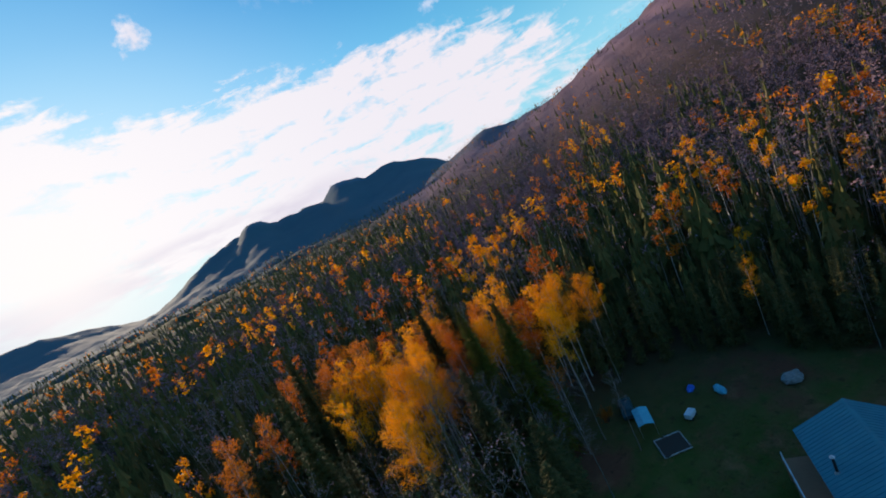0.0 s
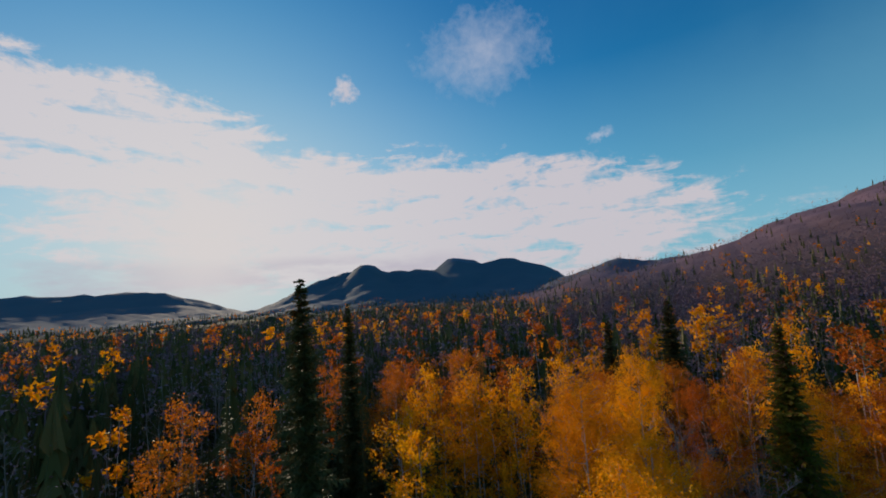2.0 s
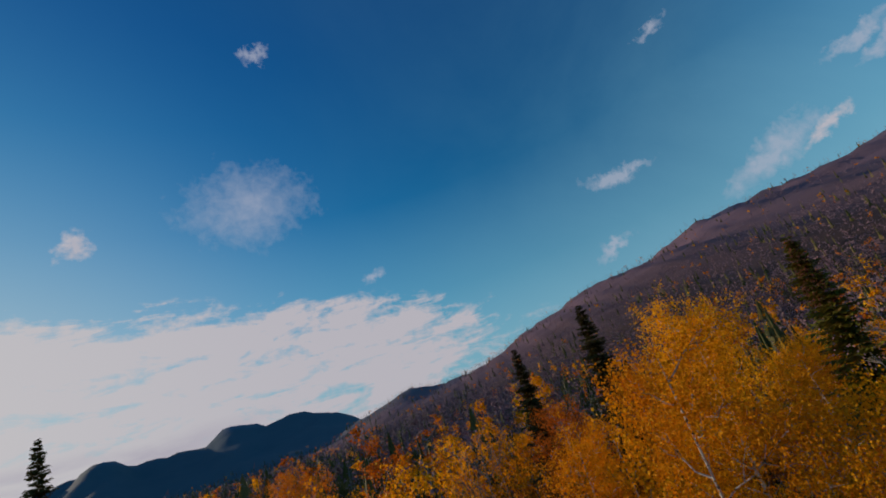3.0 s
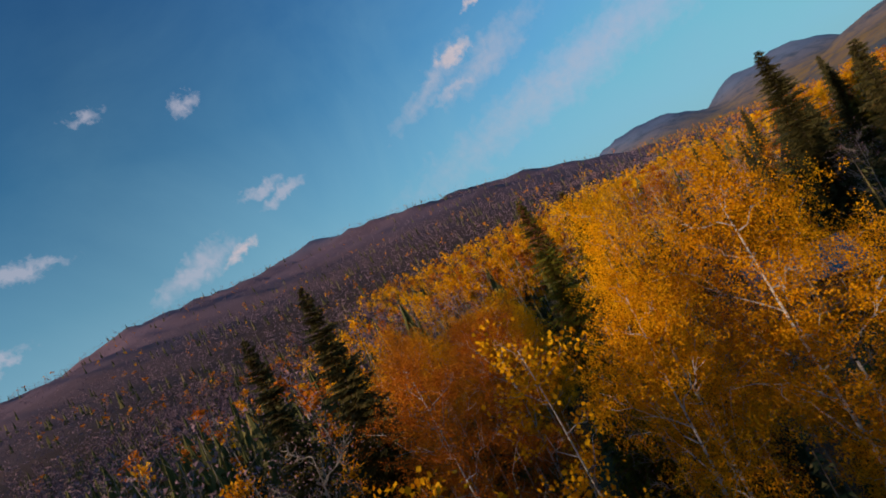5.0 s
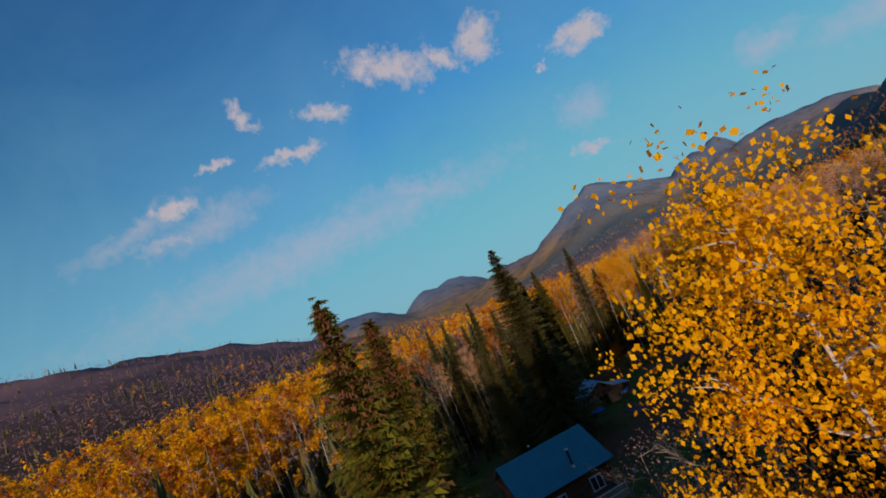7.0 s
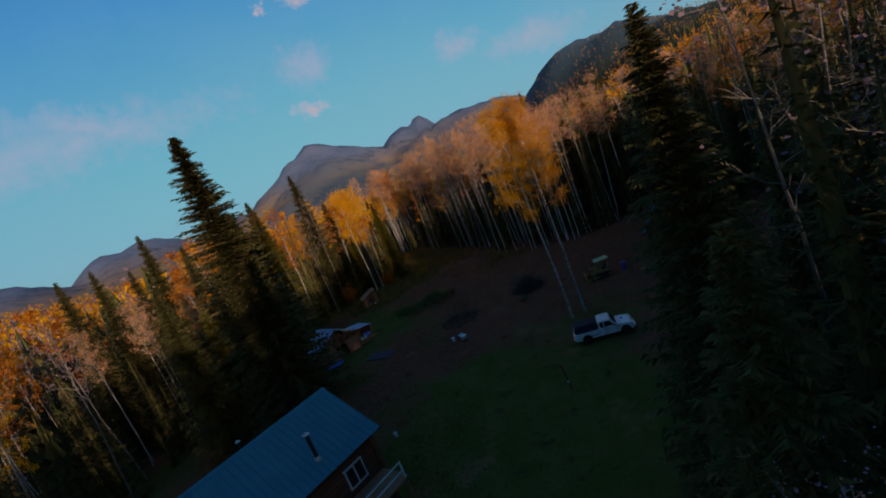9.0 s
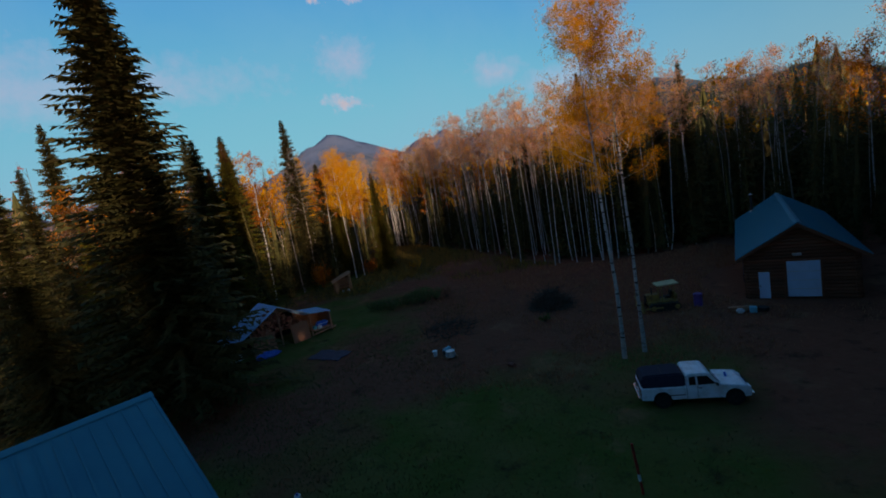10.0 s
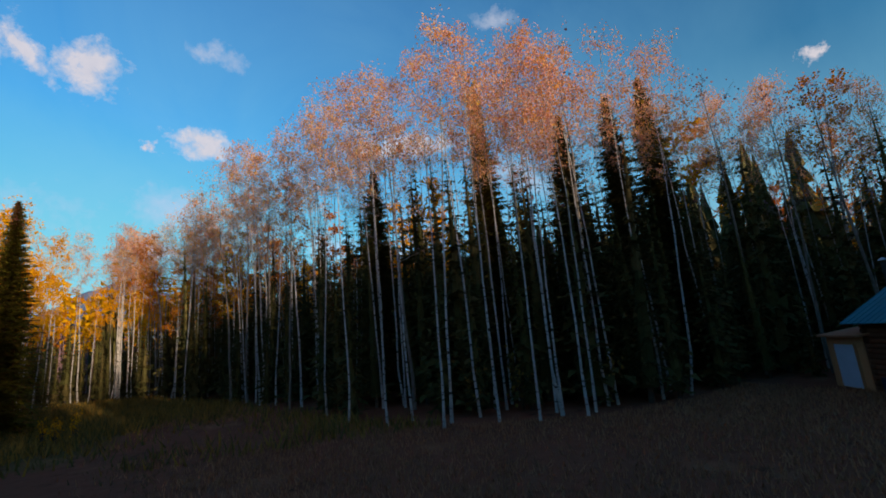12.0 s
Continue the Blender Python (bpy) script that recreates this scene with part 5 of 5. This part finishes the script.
def build_truck():
    t = thing("pickup_truck", "white extended-cab pickup truck with a dark bed canopy", "truck", pose(42.9, -4.5, 0, 0, 0, 170))
    t.scale = (0.89, 0.89, 0.89)
    W = 0.93
    bed = part("bed", prism(truck_side(-2.65, -0.42, -1.62, 0.50, [(-2.65, 1.12), (-0.42, 1.14)]), -W, W), M["paint"], t)
    cab = part("cab", prism([(1.02, 0.48), (-0.42, 0.48), (-0.42, 1.14), (-0.38, 1.72), (-0.26, 1.80), (0.62, 1.80), (0.76, 1.74), (1.20, 1.18), (1.16, 0.48)], -W, W), M["paint"], t)
    nose = part("front_end", prism(truck_side(1.16, 2.55, 1.82, 0.50, [(1.18, 1.17), (2.30, 1.08), (2.48, 1.00), (2.58, 0.86), (2.58, 0.55)][::1]), -W, W), M["paint"], t)
    for ob in (bed, cab, nose):
        bm = bmesh.new()
        bm.from_mesh(ob.data)
        for v in bm.verts:
            if v.co.z > 1.1:
                k = min(1.0, (v.co.z - 1.1) / 0.7)
                v.co.y *= 1 - 0.15 * k
        bmesh.ops.bevel(bm, geom=[e for e in bm.edges if e.is_manifold and e.calc_face_angle(0) > 0.5 and abs(e.verts[0].co.z - 0.5) > 0.05], offset=0.03, segments=2, affect="EDGES")
        bm.to_mesh(ob.data)
        bm.free()
    for s in (-1, 1):
        for name, pts in (("side_window", [(0.14, 1.22), (0.14, 1.66), (0.60, 1.66), (0.98, 1.24)]), ("rear_side_window", [(-0.28, 1.22), (-0.26, 1.64), (0.04, 1.66), (0.04, 1.22)])):
            w = part(name, prism([(x, z) for x, z in pts], -0.006, 0.006), M["glass"], cab)
            w.matrix_basis = pose(0, s * (W - 0.03), 1.22, s * 12, 0, 0) @ pose(0, 0, -1.22)
        part("door_handle", box((0.2, s * (W + 0.012), 1.06), (0.16, 0.03, 0.05), 0.008), M["black"], cab)
        part("door_gap", box((0.09, s * (W + 0.001), 0.84), (0.014, 0.012, 0.66)), M["black"], cab)
        part("door_gap", box((-0.42, s * (W + 0.001), 0.84), (0.018, 0.012, 0.66)), M["black"], cab)
        part("mirror", box((1.0, s * (W + 0.12), 1.28), (0.10, 0.2, 0.16), 0.03), M["black"], cab, "black door mirror")
        part("headlight", box((2.55, s * 0.66, 0.86), (0.08, 0.36, 0.2), 0.02), M["lamp_white"], nose, "clear headlight")
        part("tail_light", box((-2.655, s * 0.82, 0.92), (0.04, 0.16, 0.36), 0.01), M["lamp_red"], bed, "red tail light")
        part("side_trim", box((-1.0 if s else 0, s * (W + 0.008), 0.72), (1.0, 0.016, 0.05), 0.004), M["black"], bed)
        for x in (-1.62, 1.82):
            wheel(t, x, s * 0.82)
            # filled dark disc in place of the shade under the arch
            part("wheel_well", rod((x, s * 0.60, 0.46), (x, s * 0.935, 0.46), 0.45, 0.45, 20), M["dark"], t)
    ws = part("windshield", prism([(0.80, 1.72), (1.20, 1.21), (1.215, 1.225), (0.815, 1.735)], -0.72, 0.72), M["glass"], cab)
    part("wiper", rod((1.19, -0.3, 1.25), (1.0, 0.25, 1.50), 0.012, 0.012, 5), M["black"], ws)
    part("rear_window", box((-0.42, 0, 1.46), (0.03, 1.2, 0.36), 0.01), M["glass"], cab)
    part("grille", box((2.59, 0, 0.86), (0.05, 0.95, 0.2), 0.01), M["black"], nose)
    part("front_bumper", box((2.64, 0, 0.56), (0.16, 1.86, 0.2), 0.04), M["chrome"], t)
    part("rear_bumper", box((-2.72, 0, 0.55), (0.16, 1.8, 0.2), 0.03), M["chrome"], t)
    part("tailgate_seam", box((-2.656, 0, 0.82), (0.012, 1.5, 0.5)), M["black"], bed)
    part("number_plate", box((-2.67, 0.0, 0.72), (0.02, 0.32, 0.15), 0.004), M["white"], bed)
    can = prism([(-2.62, 1.13), (-0.44, 1.13), (-0.46, 1.72), (-0.7, 1.80), (-2.35, 1.76), (-2.58, 1.60)], -0.88, 0.88)
    for v in can.verts:
        if v.co.z > 1.2:
            v.co.y *= 0.78
    bmesh.ops.bevel(can, geom=can.edges[:], offset=0.07, segments=3, affect="EDGES")
    part("bed_canopy", can, M["bed_cover"], t, "dark fabric bed canopy")
    part("canopy_strap", box((-1.5, 0, 1.80), (0.05, 1.1, 0.015)), M["black"], t)
    cup = part("hood_vent", rod((1.75, 0.12, 1.13), (1.72, 0.12, 1.34), 0.07, 0.045, 12), M["tarp_blue"], nose, "small blue bottle on the hood")
    part("undertray", box((0, 0, 0.42), (4.6, 1.3, 0.2), 0.03), M["black"], t)


build_truck()


# ---- old bulldozer with a canopy ----
def build_dozer():
    d = thing("bulldozer", "old small yellow crawler tractor with a pale canopy", "bulldozer", pose(38.6, -17.9, 0, 0, 0, -6))
    d.scale = (0.88, 0.88, 0.92)
    for s in (-1, 1):
        tr = part("track", prism([(-1.25, 0.18), (-1.05, 0.02), (1.0, 0.02), (1.25, 0.2), (1.2, 0.5), (1.0, 0.62), (-1.0, 0.62), (-1.22, 0.5)], s * 0.85 - 0.2, s * 0.85 + 0.2), M["black"], d)
        for i in range(9):
            part("track_shoe", box((-1.0 + i * 0.25, s * 0.85, 0.65), (0.17, 0.42, 0.04), 0.006), M["black"], tr)
        for x in (-0.95, 0.95):
            part("sprocket", rod((x, s * 1.04, 0.32), (x, s * 1.07, 0.32), 0.22, 0.2, 14), M["machine"], tr)
        for x in (-0.95, 0.05):
            part("canopy_post", rod((x, s * 0.55, 0.7), (x, s * 0.55, 2.06), 0.04, 0.04, 8), M["machine"], d)
        part("push_arm", rod((0.2, s * 1.1, 0.35), (1.75, s * 1.1, 0.35), 0.07, 0.07, 8), M["machine"], d)
    part("hood", box((0.75, 0, 0.98), (1.1, 0.72, 0.62), 0.06), M["machine"], d)
    part("radiator", box((1.32, 0, 0.96), (0.06, 0.66, 0.6), 0.02), M["black"], d)
    part("exhaust", rod((0.8, 0.18, 1.28), (0.8, 0.18, 1.85), 0.045, 0.045, 10), M["black"], d)
    part("seat", box((-0.5, 0, 0.95), (0.5, 0.6, 0.16), 0.04), M["black"], d)
    part("seat_back", box((-0.78, 0, 1.25), (0.12, 0.6, 0.5), 0.04, (0, -8, 0)), M["black"], d)
    part("fuel_tank", box((-1.05, 0, 1.0), (0.3, 0.9, 0.55), 0.05), M["machine"], d)
    part("frame", box((0, 0, 0.55), (2.4, 1.2, 0.3), 0.03), M["machine"], d)
    part("canopy", box((-0.45, 0, 2.10), (1.75, 1.5, 0.09), 0.02, (2, 3, 0)), M["canopy"], d, "dusty pale yellow canopy roof")
    part("blade", prism([(1.75, 0.05), (1.90, 0.1), (1.84, 0.5), (1.96, 0.9), (1.86, 0.92), (1.74, 0.5)], -1.25, 1.25), M["machine"], d, "worn curved blade")


build_dozer()


# ---- things about the yard ----
def sticks(name, label, category, m, n, spread, high, mat, seed, thick=0.03):
    """A heap of dead branches."""
    r = np.random.default_rng(seed)
    s = Soup()
    for _ in range(n):
        a, rad = r.uniform(0, 6.28), spread * math.sqrt(r.uniform())
        z = high * (1 - (rad / spread) ** 1.3) * r.uniform(0, 1)
        p = np.array([rad * math.cos(a), rad * math.sin(a), z])
        d = r.normal(0, 1, 3) * np.array([1, 1, 0.45])
        d *= r.uniform(0.5, 1.6) / np.linalg.norm(d)
        q = p + d
        q[2], p[2] = max(0.02, q[2]), max(0.02, p[2])
        s.put(*tube([p, (p + q) / 2 + r.normal(0, 0.06, 3), q], [thick, thick * 0.8, thick * 0.3], 4))
    t = tagged(new(name, s.mesh(name, [mat])), label, category, kind="stuff")
    t.matrix_basis = m
    return t


sticks("brush_pile", "dark heap of dead branches in the clearing", "brush pile", pose(46.3, -22.8, 0), 1300, 1.4, 1.7, M["brush"], 4)
sticks("brush_pile", "low scatter of cut branches on the grass", "brush pile", pose(55.5, -20.5, 0), 160, 2.2, 0.5, M["brush"], 6)


def build_yard_things():
    t = thing("wash_table", "grey tub and a crate with a folded turquoise sheet", "tub", pose(55.1, -14.2, 0, 0, 0, 20))
    t.scale = (0.82, 0.82, 0.82)
    part("tub", rod((0, -0.1, 0.12), (0, -0.1, 0.62), 0.46, 0.40, 20), M["galv"], t, "grey round tub")
    for x in (-0.45, 0.45):
        part("cradle", box((x, 0, 0.1), (0.14, 0.9, 0.2), 0.01), M["plank"], t)
    b = part("folded_sheet", box((0.1, -0.75, 0.62), (0.75, 0.5, 0.16), 0.06, (6, 9, 15)), M["tarp_aqua"], t, "folded turquoise sheet")
    part("crate", box((0.1, -0.75, 0.27), (0.7, 0.55, 0.52), 0.02), M["black"], b)
    k = thing("bucket", "white plastic bucket standing on the grass", "bucket", pose(56.3, -14.9, 0, 0, 0, 0))
    part("tub", rod((0, 0, 0.0), (0, 0, 0.4), 0.14, 0.18, 16), M["white"], k)
    part("rim", rod((0, 0, 0.38), (0, 0, 0.42), 0.19, 0.19, 16), M["white"], k)
    p = thing("barrel", "purple plastic barrel near the workshop", "barrel", pose(36.2, -17.2, 0))
    part("barrel_body", rod((0, 0, 0), (0, 0, 0.9), 0.3, 0.3, 20), M["purple"], p)
    part("barrel_lid", rod((0, 0, 0.9), (0, 0, 0.95), 0.31, 0.28, 20), M["purple"], p)
    w = thing("scrap_stack", "boards, sacks and a pale blue crate by the workshop wall", "scrap", pose(34.2, -14.6, 0, 0, 0, -25))
    for i in range(5):
        part("board", box((0.1 * i, 0.02 * i, 0.06 + 0.07 * i), (1.9 - 0.1 * i, 0.25, 0.06), 0.006, (0, 0, rng.normal(0, 5))), M["plank"], w)
    part("crate", box((-0.3, 0.35, 0.22), (0.42, 0.36, 0.44), 0.03), M["tarp_aqua"], w, "pale blue plastic crate")
    part("sack", box((0.45, 0.4, 0.16), (0.5, 0.4, 0.3), 0.1), M["white"], w)
    part("tyre", rod((-0.9, 0.1, 0.12), (-0.9, 0.1, 0.32), 0.34, 0.34, 20), M["rubber"], w)
    s = thing("survey_pole", "red painted post leaning in the grass", "post", pose(47.5, 1.4, 0, 6, 4, 0))
    part("pole", rod((0, 0, 0), (0, 0, 1.9), 0.05, 0.05, 10), M["red"], s)
    part("pole_band", rod((0, 0, 0.5), (0, 0, 0.75), 0.054, 0.054, 10), M["white"], s)
    l = thing("firewood_round", "pale split log lying on the ground", "log", pose(51.0, -11.2, 0.1, 0, 0, 40))
    part("wood", prism([(-0.12, -0.1), (0.12, -0.1), (0.16, 0.08), (0.0, 0.16), (-0.14, 0.08)], -0.25, 0.25), M["endgrain"], l)
    g = thing("green_trash", "small white and blue water can beside the house path", "can", pose(61.2, -0.4, 0))
    part("can", rod((0, 0, 0), (0, 0, 0.42), 0.16, 0.14, 14), M["white"], g)
    part("can_neck", rod((0, 0, 0.42), (0, 0, 0.52), 0.06, 0.05, 10), M["tarp_blue"], g)


build_yard_things()


def build_far_yard():
    """The parking corner beyond the house."""
    a = thing("tarp_shelter", "turquoise tarpaulin shelter on poles", "shelter", pose(60.8, 30.8, 0, 0, 0, -28))
    sl = box((0, 0, 1.7), (2.0, 3.6, 0.04))
    bmesh.ops.subdivide_edges(sl, edges=sl.edges[:], cuts=4, use_grid_fill=True)
    for v in sl.verts:
        v.co.z += 0.35 * (1 - abs(v.co.x)) - 0.06 * math.cos(v.co.y * 2.1) * abs(v.co.x)
    part("canopy", sl, M["tarp_aqua"], a, "turquoise tarpaulin")
    for x in (-0.95, 0.95):
        for y in (-1.7, 1.7):
            part("pole", rod((x, y, 0), (x, y, 1.7), 0.03, 0.03, 8), M["galv"], a)
    c = thing("parked_car", "dark teal old car under the trees", "car", pose(61.6, 35.2, 0, 0, 0, 60))
    body = prism([(-2.2, 0.35), (2.2, 0.35), (2.25, 0.75), (1.2, 0.92), (0.6, 1.38), (-0.9, 1.40), (-1.6, 0.98), (-2.2, 0.9)], -0.85, 0.85)
    for v in body.verts:
        if v.co.z > 1.0:
            v.co.y *= 0.78
    bmesh.ops.bevel(body, geom=body.edges[:], offset=0.06, segments=2, affect="EDGES")
    part("body", body, surface("dark teal paint", mottled((0.02, 0.06, 0.075), (0.03, 0.08, 0.09), 2.0), 0.35), c)
    part("windshield", box((0.95, 0, 1.15), (0.03, 1.2, 0.5), 0.0, (0, 52, 0)), M["glass"], c)
    part("rear_window", box((-1.3, 0, 1.2), (0.03, 1.15, 0.5), 0.0, (0, -58, 0)), M["glass"], c)
    for x in (-1.35, 1.35):
        for s in (-1, 1):
            wheel(c, x, s * 0.74)
    w = thing("white_cooler_cart", "white boxy cart standing in the grass", "cart", pose(65.4, 27.8, 0, 0, 0, 20))
    part("cart_body", box((0, 0, 0.55), (1.5, 0.9, 0.7), 0.06), M["white"], w)
    for x in (-0.5, 0.5):
        part("cart_wheel", rod((x, -0.48, 0.2), (x, 0.48, 0.2), 0.2, 0.2, 14), M["rubber"], w)
    f = thing("garden_bed", "garden bed framed with pale poles", "garden bed", pose(60.4, 26.2, 0, 0, 0, -20))
    for x0, y0, x1, y1 in ((-1.6, -1.6, 1.7, -1.5), (-1.6, 1.6, 1.6, 1.7), (-1.7, -1.6, -1.6, 1.7), (1.6, -1.5, 1.7, 1.6)):
        part("frame_pole", rod((x0, y0, 0.12), (x1, y1, 0.14), 0.10, 0.08, 8), M["bark"], f)
    part("soil", box((0, 0, 0.06), (3.2, 3.1, 0.14), 0.02), M["brush"], f)
    heap("blue_tarp", "small blue tarpaulin at the forest edge", "tarp", pose(69.7, 31.6, 0, 0, 0, 30), (0.8, 0.5, 0.4), M["tarp_blue"], 12)
    heap("blue_tarp", "pale blue sheet thrown over poles", "tarp", pose(71.4, 28.4, 0, 0, 0, 70), (1.2, 0.6, 0.45), M["tarp_aqua"], 15)
    heap("boulder", "grey boulder at the edge of the clearing", "boulder", pose(77.3, 23.0, 0, 0, 0, 0), (1.3, 1.1, 0.7), M["stone"], 18)
    for x, y, turn, mat, label in ((-24.0, 93.0, 30, "tin", "small cabin with a pale tin roof among the trees"), (-9.0, 81.0, -15, "tin", "small cabin with a pale tin roof among the trees")):
        k = thing("cabin", label, "cabin", pose(x, y, float(height(x, y)) - 0.1, 0, 0, turn))
        part("wall", box((0, 0, 1.5), (5.0, 4.2, 3.0)), M["log"], k)
        for y in (-2.15, 2.15):
            part("gable", prism([(-2.5, 3.0), (2.5, 3.0), (0, 4.3)], y - 0.05, y + 0.05), M["log"], k)
        roof_slopes(k, 3.1, 4.5, 2.9, 5.6, M["tin"])
        part("door", box((0, -2.15, 1.0), (0.9, 0.1, 2.0), 0.01), M["board"], k)
        part("window", box((1.6, -2.13, 1.6), (0.8, 0.08, 0.8)), M["glass"], k)


build_far_yard()


# ---- shrubs, weeds and grass ----
def shrub(name, label, m, size, n, mat, seed, leaf=0.10):
    r = np.random.default_rng(seed)
    t = thing(name, label, "bush", m, "bushes round the clearing")
    wood = Soup()
    tips = []
    for _ in range(26):
        a, b = r.uniform(0, 6.28), r.uniform(0.2, 1.0)
        tip = np.array([math.cos(a) * size[0] * b, math.sin(a) * size[0] * b, size[1] * r.uniform(0.5, 1.0)])
        wood.put(*tube([(0, 0, 0), tip * [0.4, 0.4, 0.6] + r.normal(0, 0.05, 3), tip], [0.02, 0.014, 0.004], 3))
        tips += [tip, tip * 0.75]
    tips = np.array(tips)
    green = Soup()
    at = tips[r.integers(0, len(tips), n)] + r.normal(0, 0.16, (n, 3)) * [size[0], size[0], size[1]]
    at[:, 2] = np.abs(at[:, 2]) + 0.05
    green.put(*leaves(at, leaf, r))
    for nm, s, mt in (("stems", wood, M["brush"]), ("foliage", green, mat)):
        ob = new(nm, s.mesh(nm, [mt]))
        ob.parent = t


shrub("orange_bush", "bright orange autumn bush at the forest edge", pose(69.8, -55.2, 0), (1.2, 2.2), 1600, M["orange"], 31)
shrub("orange_bush", "rusty orange bush beside the hut", pose(76.5, -50.0, 0), (1.5, 3.4), 1500, M["orange"], 32, 0.14)
for k, (x, y, w, h) in enumerate([(62.2, -30.2, 1.7, 1.0), (60.6, -31.2, 1.5, 0.9), (58.8, -30.6, 1.5, 1.1), (57.4, -31.6, 1.3, 1.2), (64.0, -31.4, 1.5, 0.8), (59.6, -32.6, 1.4, 1.2)]):
    shrub("green_bush", "low dark green bush in the meadow", pose(x, y, 0), (w, h), 900, M["shrub"], 40 + k)
shrub("weed_clump", "low yellow-green weed clump on the bare ground", pose(47.5, -18.7, 0), (0.6, 0.5), 260, M["shrub"], 71, 0.08)
for k, (x, y) in enumerate([(62.0, -51.6), (62.7, -51.9), (61.3, -52.3)]):
    shrub("yellow_weed", "upright bright yellow weed in the meadow", pose(x, y, 0), (0.28, 1.5), 240, M["yellow"], 80 + k, 0.07)
shrub("rusty_weed", "rust brown dead weed in the meadow", pose(56.2, -31.8, 0), (0.7, 1.3), 420, M["dry"], 90, 0.09)
for k, (x, y) in enumerate([(40.0, -41.5), (37.5, -41.0), (33.2, -39.0)]):
    shrub("sapling_bush", "yellowing sapling in front of the dark trunks", pose(x, y, 0), (0.8, 2.6), 220, M["weed"], 50 + k, 0.16)
shrub("orange_bush", "orange bush beside the parked car", pose(58.6, 35.8, 0), (1.0, 1.8), 900, M["orange"], 60)


def tufts(name, label, n, where, mat, tall, seed):
    """Blades of grass in clumps, as one mesh."""
    r = np.random.default_rng(seed)
    x0, y0, x1, y1 = where
    X, Y = r.uniform(x0, x1, n * 3), r.uniform(y0, y1, n * 3)
    ok = inside(X, Y, YARD) & ((ripple(X * 9 + seed, Y * 9) + r.normal(0, 0.5, n * 3)) > 0.1)
    for bx, by, br in ((65.9, 7.5, 6.2), (27.1, -19.7, 6.8), (44.0, -3.6, 2.4), (72.6, -26.0, 4.5), (60.5, 26.5, 2.2), (61.0, 31.0, 2.2)):
        ok &= np.hypot(X - bx, Y - by) > br
    X, Y = X[ok][:n], Y[ok][:n]
    m = len(X)
    a = r.uniform(0, 6.28, m)
    h = tall * r.uniform(0.4, 1.3, m)
    w = 0.014 + 0.06 * h
    c, s = np.cos(a), np.sin(a)
    Z = height(X, Y)
    lean = r.normal(0, 0.35, (m, 2)) * h[:, None]
    V = np.stack([np.stack([X - c * w, Y - s * w, Z], 1), np.stack([X + c * w, Y + s * w, Z], 1), np.stack([X + lean[:, 0], Y + lean[:, 1], Z + h], 1)], 1).reshape(-1, 3)
    me = mesh_from(name, V, np.arange(len(V)).reshape(-1, 3), [mat])
    tagged(new(name, me), label, "grass", kind="stuff")


tufts("yard_grass", "rough short green and brown grass of the clearing", 85000, (54, -100, 90, 44), M["grass"], 0.15, 1)
tufts("yard_grass", "short grass in front of the workshop", 18000, (15, -8, 54, 44), M["grass"], 0.13, 5)
tufts("meadow_weeds", "tall yellowing weeds along the far meadow", 20000, (40, -96, 80, -40), M["weed"], 0.6, 2)
tufts("meadow_weeds", "dry brown weeds on the cleared ground", 42000, (24, -62, 58, -8), M["dry"], 0.20, 3)
